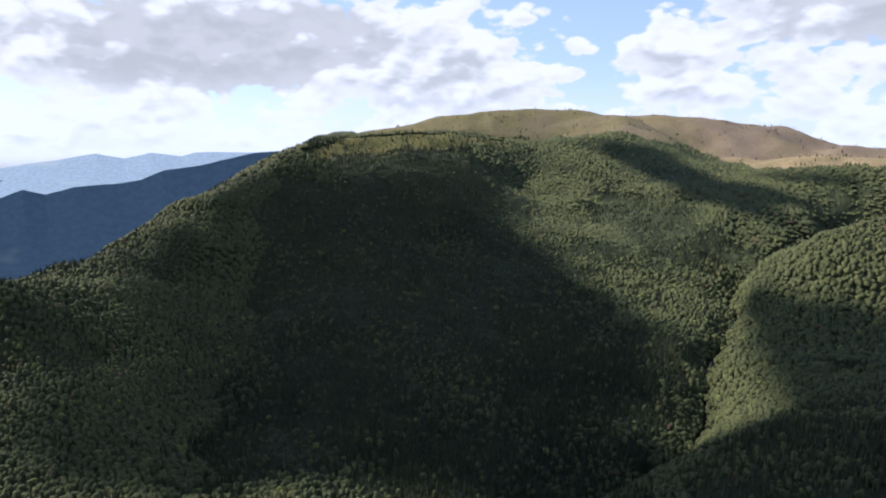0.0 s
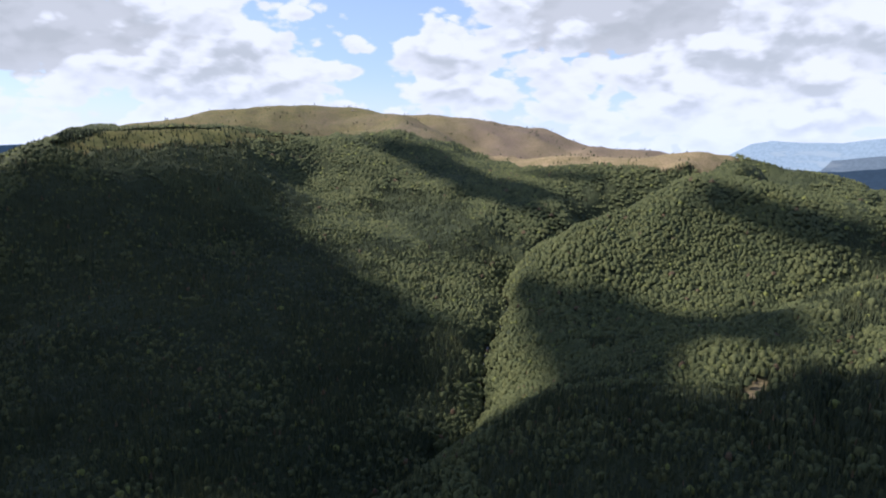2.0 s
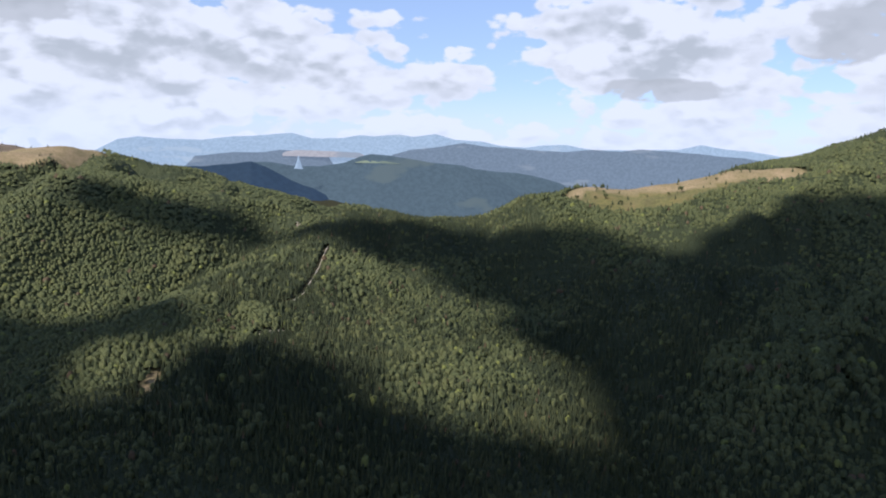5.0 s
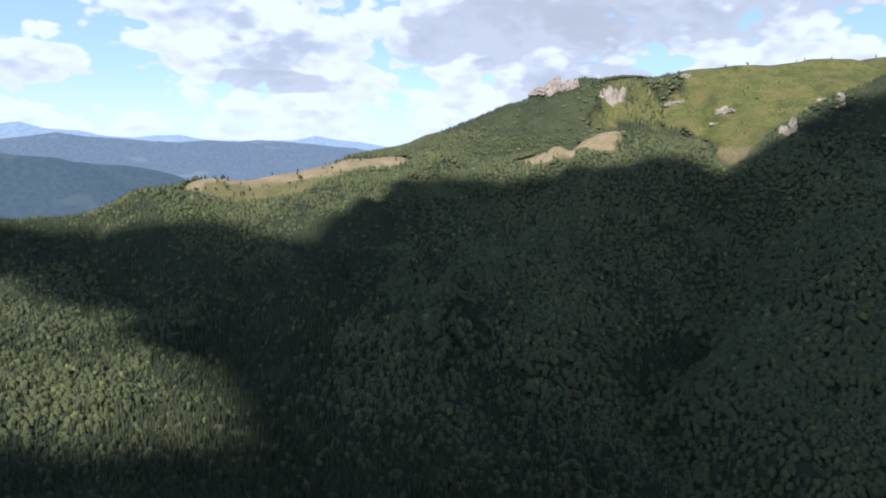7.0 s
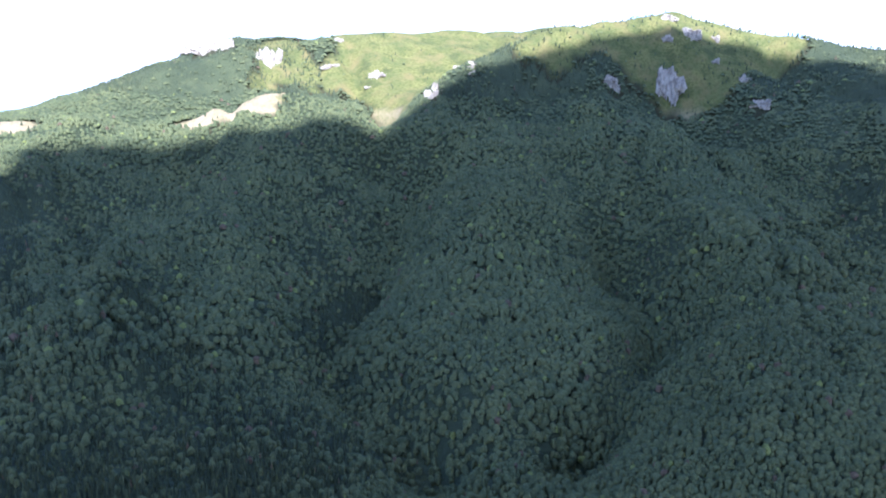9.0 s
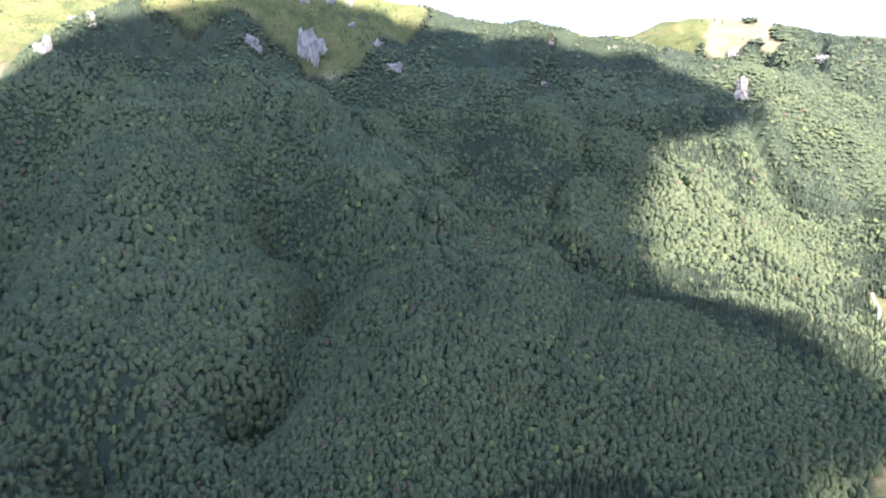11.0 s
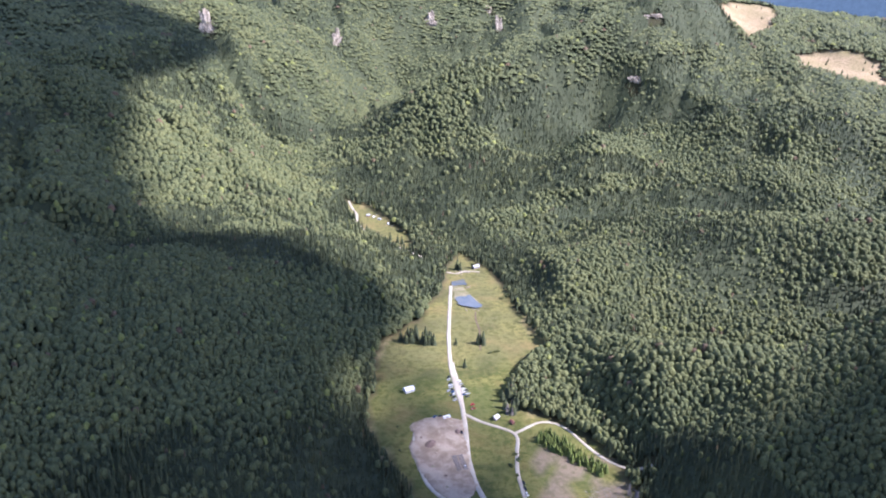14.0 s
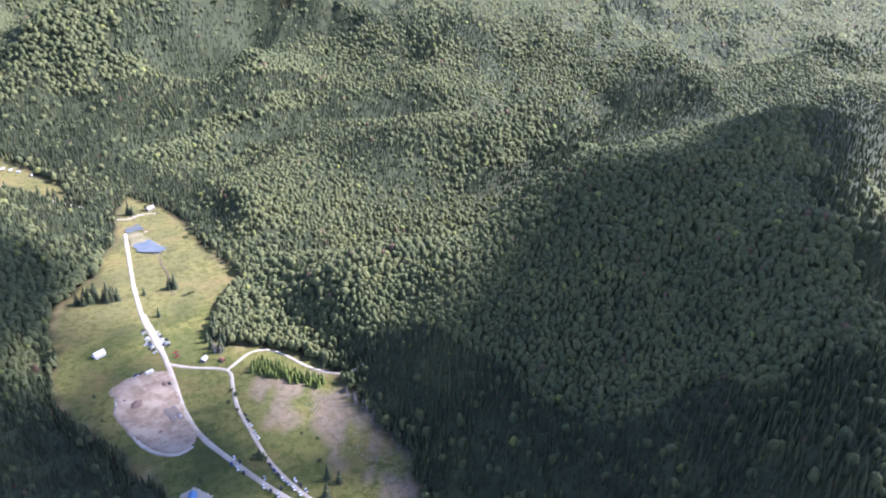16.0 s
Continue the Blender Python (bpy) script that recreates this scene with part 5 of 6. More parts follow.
def paint(name, tone, rough=0.5, spec=0.4, metal=0.0, wear=0.12, scale=1.5):
    m, t, b = material(name, rough, spec)
    b.inputs["Metallic"].default_value = metal
    n = noise_tex(t, place(t), scale, 5.0, 0.6)
    t.links.new(blend(t, smooth(t, n, 0.35, 0.7), tone, tuple(c * (1 - wear * 2) for c in tone)), b.inputs["Base Color"])
    relief(t, b, n, 0.01, 0.4)
    return m


def gravel(name, light, dark, scale=0.25):
    m, t, b = material(name, 0.95, 0.1)
    p = place(t)
    wide, fine = noise_tex(t, p, scale * 0.3, 5.0, 0.6), noise_tex(t, p, scale * 6, 5.0, 0.7)
    tone = blend(t, smooth(t, wide, 0.35, 0.65), light, dark)
    tone = blend(t, smooth(t, fine, 0.45, 0.75, 0.0, 0.5), tone, tuple(c * 0.6 for c in dark))
    t.links.new(tone, b.inputs["Base Color"])
    relief(t, b, fine, 0.12, 0.8)
    return m


ROAD = gravel("limestone road gravel", (0.43, 0.385, 0.30), (0.33, 0.29, 0.22))
PIT = gravel("pinkish gravel", (0.35, 0.285, 0.205), (0.20, 0.15, 0.10), 0.26)
EARTH = gravel("turned earth", (0.17, 0.12, 0.095), (0.11, 0.08, 0.06), 0.4)


def limestone():
    m, t, b = material("limestone", 0.9, 0.2)
    p = place(t)
    run = t.nodes.new("ShaderNodeMapping")
    run.inputs["Scale"].default_value = (1.0, 1.0, 0.22)
    t.links.new(p, run.inputs[0])
    streak, fine = noise_tex(t, run.outputs[0], 0.09, 6.0, 0.65), noise_tex(t, p, 0.35, 6.0, 0.7)
    tone = blend(t, smooth(t, streak, 0.38, 0.64), (0.40, 0.345, 0.255), (0.22, 0.185, 0.135))
    tone = blend(t, smooth(t, fine, 0.55, 0.7, 0.0, 0.7), tone, (0.12, 0.13, 0.08))
    t.links.new(tone, b.inputs["Base Color"])
    relief(t, b, calc(t, "ADD", streak, fine), 3.0, 1.0)
    return m


LIMESTONE = limestone()
BARK = paint("bark", (0.12, 0.09, 0.065), 0.9, 0.1, wear=0.3, scale=4)
DEAD_WOOD = paint("weathered grey wood", (0.27, 0.24, 0.21), 0.9, 0.1, wear=0.25, scale=3)
TIMBER = paint("brown boards", (0.20, 0.135, 0.085), 0.85, 0.15, wear=0.25, scale=2)
WHITE_WALL = paint("white render", (0.74, 0.73, 0.70), 0.8, 0.2, wear=0.06)
WHITE_SHEET = paint("white sheet metal", (0.78, 0.78, 0.77), 0.45, 0.5, wear=0.04)
GREY_SHEET = paint("grey sheet metal", (0.36, 0.37, 0.38), 0.5, 0.5, wear=0.12)
BLUE_SHEET = paint("blue sheet metal", (0.10, 0.22, 0.42), 0.45, 0.5, wear=0.1)
RUST_TILE = paint("rust red roofing", (0.30, 0.13, 0.09), 0.8, 0.2, wear=0.2)
RUBBER = paint("tyre rubber", (0.02, 0.02, 0.02), 0.9, 0.2)
DARK_GLASS = paint("dark window glass", (0.02, 0.025, 0.03), 0.08, 0.7, wear=0.02)
LAMP_GLASS = paint("lamp glass", (0.7, 0.7, 0.68), 0.15, 0.6, wear=0.02)


def at_height(x, y):
    return float(height(x, y))


# ---- roads, pit and water ----
def smooth_line(pts, step=6.0):
    """A rounded line through the given points."""
    p = [Vector((*q, 0)) for q in pts]
    out = []
    for i in range(len(p) - 1):
        a, b, c, d = p[max(i - 1, 0)], p[i], p[i + 1], p[min(i + 2, len(p) - 1)]
        n = max(2, int((c - b).length / step))
        for k in range(n):
            s = k / n
            out.append(0.5 * ((2 * b) + (c - a) * s + (2 * a - 5 * b + 4 * c - d) * s * s + (3 * b - a - 3 * c + d) * s ** 3))
    return out + [p[-1]]


def build_road(name, width, pts, label, taper=0.0):
    line = smooth_line(pts)
    verts, quads = [], []
    for i, q in enumerate(line):
        along = (line[min(i + 1, len(line) - 1)] - line[max(i - 1, 0)]).normalized()
        side = Vector((-along.y, along.x, 0))
        for k, (s, lift) in enumerate(((-0.62, -0.5), (-0.5, 0.22), (-0.22, 0.30), (0.0, 0.36), (0.22, 0.30), (0.5, 0.22), (0.62, -0.5))):
            ends = 1 if not taper else min(1, 0.25 + min(i, len(line) - 1 - i) * 6.0 / taper)
            w = ends * width * s * (1 + 0.12 * float(ruggedness(q.x + 50 * (s > 0), q.y, 18, 2)))
            v = q + side * w
            verts.append((v.x, v.y, at_height(v.x, v.y) + lift + 0.15))
        if i:
            quads += [((i - 1) * 7 + k, i * 7 + k, i * 7 + k + 1, (i - 1) * 7 + k + 1) for k in range(6)]
    me = mesh_from(name, np.array(verts), np.array(quads)[:, ::-1], ROAD)
    tagged(new(name, me), label, "road", kind="structure")


build_road("road_1", 4.0, ROADS["main"][1:], "pale gravel road along the valley meadow")
build_road("road_2", 3.0, ROADS["lane"][1:], "pale gravel lane branching off over the meadow")
build_road("road_3", 2.6, ROADS["forest"][1:], "pale gravel forest track leading into the spruces")
build_road("road_4", 4.0, ROADS["upper"][1:], "pale gravel road along the upper meadow")
build_road("road_5", 2.0, ROADS["spur"][1:], "pale gravel forest road over the spruce spur")
build_road("road_10", 2.4, ROADS["spur bend"][1:], "pale gravel bend of the forest road showing between spruces")
build_road("road_6", 7.0, ((-169, -668), (-166, -655), (-163, -635), (-161, -612), (-158, -590), (-156, -576)), "wide gravel parking strip along the road", 36.0)


def build_patch(name, ring, lift, mat, label, category, rough=0.0, seed=3, step=1.5, kind="structure", level=None):
    """A level or draped sheet inside a ring, with a wavy edge that dips into the ground."""
    xs, ys = [p[0] for p in ring], [p[1] for p in ring]
    gx, gy = np.meshgrid(np.arange(min(xs) - 6, max(xs) + 6, step), np.arange(min(ys) - 6, max(ys) + 6, step), indexing="ij")
    form = Fractal(seed)
    wob = form(gx, gy, 14, 3) * 2.2
    mask = inside(gx + wob, gy - wob, list(ring))
    z = height(gx, gy) + lift + form(gx, gy, 9, 3) * rough if level is None else np.full(gx.shape, level)
    n, m = gx.shape
    i = np.arange(n * m).reshape(n, m)
    full = mask[:-1, :-1] | mask[1:, :-1] | mask[1:, 1:] | mask[:-1, 1:]
    z = np.where(mask | (level is not None), z, height(gx, gy) - 0.4)
    quads = np.stack([i[:-1, :-1], i[1:, :-1], i[1:, 1:], i[:-1, 1:]], -1)[full]
    used, back = np.unique(quads), np.zeros(n * m, int)
    back[used] = np.arange(len(used))
    me = mesh_from(name, np.stack([gx, gy, z], -1).reshape(-1, 3)[used], back[quads], mat)
    return tagged(new(name, me), label, category, kind=kind)


build_patch("ground_gravel", ((-104, -560), (-118, -569), (-134, -572), (-150, -562), (-147, -520), (-139, -470), (-130, -452), (-118, -452), (-106, -466), (-98, -488), (-96, -532)),
            0.75, PIT, "pinkish gravel pit floor with tyre tracks", "gravel", 0.35, step=1.5)
build_patch("ground_yard", ((-104, -412), (-116, -412), (-122, -396), (-112, -388), (-100, -396)), 0.3, ROAD, "small pale gravel yard", "gravel", 0.1, 5)
build_road("road_7", 3.0, ((-122, -563), (-106, -552), (-100, -530), (-98, -512), (-99, -496), (-101, -476), (-108, -460), (-119, -451), (-131, -453)), "pale tyre track round the gravel pit")


build_road("road_9", 2.6, ((-150, -533), (-138, -536), (-126, -529), (-121, -516), (-122, -498), (-126, -478), (-125, -458)), "pale tyre track across the gravel pit", 18.0)


def water_material():
    m, t, b = material("pond water", 0.06, 0.5)
    p = place(t)
    n = noise_tex(t, p, 0.06, 3.0)
    t.links.new(blend(t, smooth(t, n, 0.35, 0.65), (0.085, 0.098, 0.095), (0.12, 0.125, 0.112)), b.inputs["Base Color"])
    relief(t, b, noise_tex(t, p, 1.6, 3.0), 0.03, 0.3)
    return m


WATER = water_material()
BANK = gravel("grassy stony bank", (0.24, 0.21, 0.13), (0.14, 0.135, 0.06), 0.35)
build_patch("ground_shore", ((-212, -813), (-229, -795), (-241, -803), (-237, -842), (-231, -864), (-238, -893), (-221, -895), (-214, -850)), 0.25, BANK, "bare earth bank round the ponds", "bank", 0.15, 12)
build_patch("water", ((-213, -812), (-231, -797), (-240, -804), (-236, -838), (-229, -858), (-219, -861), (-214, -838)), 0, WATER, "still blue pond in the meadow", "pond", level=at_height(-226, -830) + 0.75)
build_patch("water", ((-220, -873), (-222, -892), (-241, -895), (-238, -876)), 0, WATER, "small turquoise pond behind a stone dam", "pond", level=at_height(-230, -884) + 0.75)
build_road("road_8", 2.2, ((-216, -934), (-232, -920), (-252, -926), (-270, -920)), "pale stone dam track above the ponds")


def build_brook(name, pts, width, label):
    line = smooth_line(pts, 5.0)
    verts, quads = [], []
    for i, q in enumerate(line):
        bend = float(ruggedness(q.x, q.y, 90, 2)) * 14
        c = Vector((q.x - bend, q.y + bend, 0)) if name == "water_brook" else q
        along = (line[min(i + 1, len(line) - 1)] - line[max(i - 1, 0)]).normalized()
        side = Vector((-along.y, along.x, 0))
        for s in (-0.5, 0.0, 0.5):
            v = c + side * width * s
            verts.append((v.x, v.y, at_height(v.x, v.y) + 0.5 - 0.1 * (s == 0)))
        if i:
            quads += [((i - 1) * 3 + k, i * 3 + k, i * 3 + k + 1, (i - 1) * 3 + k + 1) for k in range(2)]
    tagged(new(name, mesh_from(name, np.array(verts), np.array(quads)[:, ::-1], STREAM if name == "water_brook" else EARTH)), label, "brook", kind="structure")


STREAM = gravel("stream bed stones", (0.42, 0.41, 0.38), (0.22, 0.22, 0.21), 0.5)
for name, *line in LAND:
    if name == "brook":
        build_brook("water_brook", [p[:2] for p in line[:8]], 3.2, "narrow stony brook in a wooded gorge")
build_brook("water_ditch", ((-228, -790), (-222, -766), (-218, -734), (-206, -690)), 1.4, "thin muddy ditch draining the pond")


# ---- crags ----
def build_crag(x, y, w, h, seed):
    """A crag: several fissured blocks of different height, most of it inside the slope."""
    form = random.Random(seed)
    az = math.atan2(x, y)
    w, h = w * 0.68, h * 0.60
    crag = new("limestone_crag")
    blocks = 3 + (w > 20) * 2 + (w > 45) * 2
    for k in range(blocks):
        a, s = form.uniform(0, 50), (k / (blocks - 1) - 0.5)
        wide, tall = w * form.uniform(0.15, 0.28), h * form.uniform(0.22, 0.58) * (1.15 - 0.6 * abs(s))
        off, drop = s * w * 0.75 + form.uniform(-0.06, 0.06) * w, form.uniform(-0.3, 0.2) * h
        bm = bmesh.new()
        bmesh.ops.create_icosphere(bm, subdivisions=3, radius=1.0)
        for v in bm.verts:
            p = v.co.copy()
            sharp = max(abs(p.x), abs(p.y), abs(p.z)) ** -0.4
            crack = noise.fractal((p.x * 3.4 + a, p.y * 3.4, p.z * 1.6), 0.6, 2.2, 6) * 0.5
            p *= sharp * (1 + crack + noise.noise((p.x * 1.3 - a, p.y * 1.3, p.z * 1.3)) * 0.4)
            v.co = (off + p.x * wide, p.y * wide * 0.8 + (drop + p.z * tall) * 0.55, drop + p.z * tall)
        part("block", bm, LIMESTONE, crag)
    back = 0.05 * w
    cx, cy = x + math.sin(az) * back, y + math.cos(az) * back
    crag.matrix_world = pose(cx, cy, at_height(cx, cy) + 0.06 * h, 0, 0, -math.degrees(az) + form.uniform(-12, 12))
    return tagged(crag, "pale grey limestone crag breaking through the wooded slope", "rock", "limestone crags")


for k, (x, y, w, h) in enumerate(CRAGS):
    build_crag(x, y, w, h, k)
cairn = build_crag(544, 2941, 26, 16, 77)
tagged(cairn, "small rocky knob on the bare grass summit", "rock")


# ---- lone trees ----
def build_spruce(seed, mat, trunk_mat, label, bare=False):
    rng = random.Random(seed)
    tree = new("spruce_tree")
    part("trunk", tube(bmesh.new(), (0, 0, -0.6), (0, 0, 14.5), 0.28, 0.04, 7), trunk_mat, tree)
    bm = bmesh.new()
    tiers = 13
    for k in range(tiers):
        s = k / (tiers - 1)
        reach, z = (1 - s) ** 0.8 * 4.1 + 0.25, 1.2 + s * 13.2
        n = 11 if k < 8 else 8
        turn = rng.uniform(0, 6.28)
        for j in range(n):
            a = turn + j * 6.283 / n + rng.uniform(-0.2, 0.2)
            q = reach * rng.uniform(0.72, 1.08) * (0.5 if bare and rng.random() < 0.6 else 1)
            c, d, wide = math.cos(a), math.sin(a), (0.10 if bare else 0.72) * reach ** 0.6
            tip = bm.verts.new((c * q, d * q, z - 0.34 * q))
            left = bm.verts.new((c * q * 0.55 - d * wide, d * q * 0.55 + c * wide, z - 0.22 * q))
            right = bm.verts.new((c * q * 0.55 + d * wide, d * q * 0.55 - c * wide, z - 0.22 * q))
            root, low = bm.verts.new((c * 0.05, d * 0.05, z + 0.45)), bm.verts.new((c * q * 0.45, d * q * 0.45, z - 0.75))
            for f in ((root, left, tip), (root, tip, right), (left, low, tip), (tip, low, right)):
                bm.faces.new(f)
    part("crown", bm, mat, tree)
    return tagged(tree, label, "tree")


def build_broadleaf(seed, label):
    rng = random.Random(seed)
    tree = new("broadleaf_tree")
    bm = tube(bmesh.new(), (0, 0, -0.5), (0.1, 0, 4.0), 0.34, 0.22, 8)
    ends = []
    for k in range(7):
        a, lean = k * 0.9 + rng.uniform(-0.3, 0.3), rng.uniform(1.2, 2.8)
        end = (math.cos(a) * lean, math.sin(a) * lean, rng.uniform(5.5, 8.5))
        tube(bm, (0.1, 0, rng.uniform(2.4, 3.9)), end, 0.15, 0.04, 5)
        ends.append(end)
    part("trunk", bm, BARK, tree)
    bm = bmesh.new()
    for k in range(95):
        ex, ey, ez = rng.choice(ends)
        a, r, z = rng.uniform(0, 6.28), rng.uniform(0, 1.9), rng.uniform(-2.2, 1.9)
        m = Matrix.Translation((ex + math.cos(a) * r, ey + math.sin(a) * r, ez + z)) @ Matrix.Rotation(rng.uniform(0, 6), 4, "Z") @ Matrix.Diagonal((1, rng.uniform(0.7, 1.2), rng.uniform(0.55, 0.9), 1))
        made = bmesh.ops.create_icosphere(bm, subdivisions=1, radius=rng.uniform(0.45, 0.95), matrix=m)
        for v in made["verts"]:
            v.co += Vector((rng.uniform(-1, 1), rng.uniform(-1, 1), rng.uniform(-1, 1))) * 0.16
    part("crown", bm, BEECH, tree)
    return tagged(tree, label, "tree")


def build_bush(seed, label):
    rng = random.Random(seed)
    bush = new("bush")
    part("stems", tube(tube(bmesh.new(), (0, 0, -0.3), (0.4, 0.2, 1.2), 0.06, 0.03, 5), (0.1, 0, -0.3), (-0.5, 0.1, 1.1), 0.06, 0.03, 5), BARK, bush)
    bm = bmesh.new()
    for k in range(26):
        a, r = rng.uniform(0, 6.28), rng.uniform(0, 1.7)
        m = Matrix.Translation((math.cos(a) * r * 1.4, math.sin(a) * r * 0.8, rng.uniform(0.4, 1.9) - r * 0.3)) @ Matrix.Diagonal((1, 1, rng.uniform(0.6, 0.9), 1))
        made = bmesh.ops.create_icosphere(bm, subdivisions=1, radius=rng.uniform(0.35, 0.7), matrix=m)
        for v in made["verts"]:
            v.co += Vector((rng.uniform(-1, 1), rng.uniform(-1, 1), rng.uniform(-1, 1))) * 0.12
    part("leaves", bm, BEECH, bush)
    return tagged(bush, label, "bush")


def stand(proto, spots, seed, low=0.8, high=1.15, group=""):
    """Copies of a tree at the spots (x, y, size); the first spot takes the tree itself."""
    rng = random.Random(seed)
    for k, (x, y, size) in enumerate(spots):
        m = pose(x, y, at_height(x, y), 0, 0, rng.uniform(0, 360)) @ Matrix.Scale(size * rng.uniform(low, high), 4)
        if k:
            tagged(copy_thing(proto, m), group=group)
    x, y, size = spots[0]
    proto.matrix_world = pose(x, y, at_height(x, y), 0, 0, 20) @ Matrix.Scale(size, 4)
    tagged(proto, group=group)


YOUNG = foliage("young spruce needles", (0.085, 0.115, 0.030), (0.125, 0.155, 0.038), (0.18, 0.20, 0.045), 1.2)
stand(build_spruce(1, SPRUCE, BARK, "dark green spruce standing alone on the meadow"),
      [(-152, -715, 1.25), (-145, -719, 1.2), (-157, -713, 1.1), (-149, -722, 1.25), (-155, -719, 1.2), (-147, -714, 1.1), (-126, -722, 1.25), (-132, -723, 1.2), (-138, -728, 1.2), (-182, -708, 0.75), (-208, -705, 1.05), (-213, -703, 1.1), (-211, -708, 1.0),
       (-129, -727, 1.2), (-135, -729, 1.15), (-121, -728, 1.2), (-140, -733, 1.1), (-179, -656, 0.8), (-172, -1062, 1.0), (-178, -1056, 0.9),
       (-162, -1076, 1.1), (-194, -1046, 1.0), (-240, -935, 1.5), (-243, -930, 1.2), (-203, -562, 1.1), (-210, -590, 1.3), (-214, -600, 1.4), (-209, -597, 1.2),
       (-199, -584, 1.00), (-207, -588, 1.05), (-211, -580, 1.10), (-217, -578, 1.15), (-220, -570, 1.20), (-198, -572, 1.00), (-209, -568, 1.05), (-227, -574, 1.10), (-213, -592, 1.15), (-225, -588, 1.20),
       (-166, -410, 0.6), (-195, -360, 0.8), (-200, -352, 0.9), (-185, -345, 0.9)], 4, group="meadow spruces")
stand(build_broadleaf(2, "round green broadleaf tree on the meadow edge"),
      [(-279, -821, 0.95), (-284, -690, 0.8), (-219, -605, 1.1), (-222, -596, 1.1), (-212, -580, 0.9), (-264, -938, 0.9), (-176, -470, 0.5), (-1516 * -1, 276, 1.3), (1506, 296, 1.0),
       (1560, 126, 1.4), (1552, 150, 1.0), (1500, 240, 1.2), (1620, 60, 1.0), (1480, 330, 1.1), (-120, -410, 0.8)], 5, group="meadow trees")
stand(build_bush(3, "low green bush on the grass"), [(-216, -682, 1.2), (-221, -683, 1.3), (-225, -684, 1.1), (-165, -412, 2.0), (-167, -408, 1.8), (-176, -486, 1.2), (-185, -492, 1.5), (-184, -500, 1.1),
      (-205, -415, 0.9), (-212, -402, 1.0), (-90, -560, 0.9), (-86, -525, 0.8), (-200, -380, 1.2)], 6, group="meadow bushes")
stand(build_spruce(9, DEAD_WOOD, DEAD_WOOD, "bare grey dead spruce beside a hut", True), [(-197, -562, 0.95), (-201, -559, 0.8), (-203, -566, 0.9)], 7, group="dead spruces")
stand(build_spruce(19, DEAD_WOOD, DEAD_WOOD, "bare pale spruce trunk at the edge of the felled slope", True), [(-259, -432, 0.9), (-261, -425, 0.8), (-259, -419, 0.95), (-262, -412, 0.8), (-260, -404, 0.9), (-262, -396, 0.8)], 17, group="edge trunks")

rng = random.Random(12)
spots = []
while len(spots) < 120:
    k, off = rng.random(), rng.gauss(0, 5.0)
    x, y = -217 - 34 * k + off * 0.88, -522 + 62 * k + off * 0.46
    if abs(off) < 11 * (1.15 - k * 0.6) and all(math.hypot(x - a, y - b) > 2.2 for a, b, _ in spots):
        spots.append((x, y, rng.uniform(0.38, 0.62)))
stand(build_spruce(15, YOUNG, BARK, "bright green young spruce in a plantation"), spots, 8, group="young spruces")


# ---- buildings ----
def gable_house(name, size, wall_mat, roof_mat, label, door_at=0.2, windows=2, category="house", eave=0.45):
    """A small house with its long side along x: walls, a roof of two slabs with thickness, door and windows with frames."""
    lx, ly, lz = size
    house = new(name)
    bm = bmesh.new()
    peak = lz + ly * 0.36
    rings = [[bm.verts.new((x, y, z)) for y, z in ((-ly / 2, -0.6), (ly / 2, -0.6), (ly / 2, lz), (0, peak), (-ly / 2, lz))] for x in (-lx / 2, lx / 2)]
    bm.faces.new(rings[0]), bm.faces.new(rings[1][::-1])
    for k in range(5):
        bm.faces.new((rings[0][k], rings[1][k], rings[1][(k + 1) % 5], rings[0][(k + 1) % 5]))
    bmesh.ops.recalc_face_normals(bm, faces=bm.faces[:])
    part("wall", bm, wall_mat, house)
    slope = math.atan2(peak - lz, ly / 2)
    for side in (-1, 1):
        bm = bmesh.new()
        length = (ly / 2 + eave) / math.cos(slope)
        box(bm, 0, 0, 0, lx + 2 * eave, length, 0.14, 0.03)
        bm.transform(Matrix.Translation((0, side * (ly / 4 + eave / 2), peak - math.tan(slope) * (ly / 4 + eave / 2) + 0.10)) @ Matrix.Rotation(-side * slope, 4, "X"))
        part("roof", bm, roof_mat, house)
    door = part("door", box(bmesh.new(), -lx / 2 + lx * door_at, -ly / 2 - 0.03, 1.0, 0.9, 0.08, 2.0, 0.01), TIMBER, house, "brown wooden door")
    part("handle", box(bmesh.new(), -lx / 2 + lx * door_at + 0.34, -ly / 2 - 0.09, 1.0, 0.12, 0.05, 0.04), GREY_SHEET, door)
    for side in (-1, 1):
        for k in range(windows):
            x = -lx / 2 + lx * (k + 1.2) / (windows + 0.7)
            if side < 0 and abs(x - (-lx / 2 + lx * door_at)) < 1.2:
                continue
            win = part("window", box(bmesh.new(), x, side * (ly / 2 + 0.02), 1.45, 1.1, 0.08, 1.1, 0.02), WHITE_WALL, house)
            part("pane", box(bmesh.new(), x, side * (ly / 2 + 0.05), 1.45, 0.9, 0.06, 0.9), DARK_GLASS, win)
    return tagged(house, label, category)


def set_down(ob, x, y, turn):
    ob.matrix_world = pose(x, y, at_height(x, y) + 0.25, 0, 0, turn)
    return ob


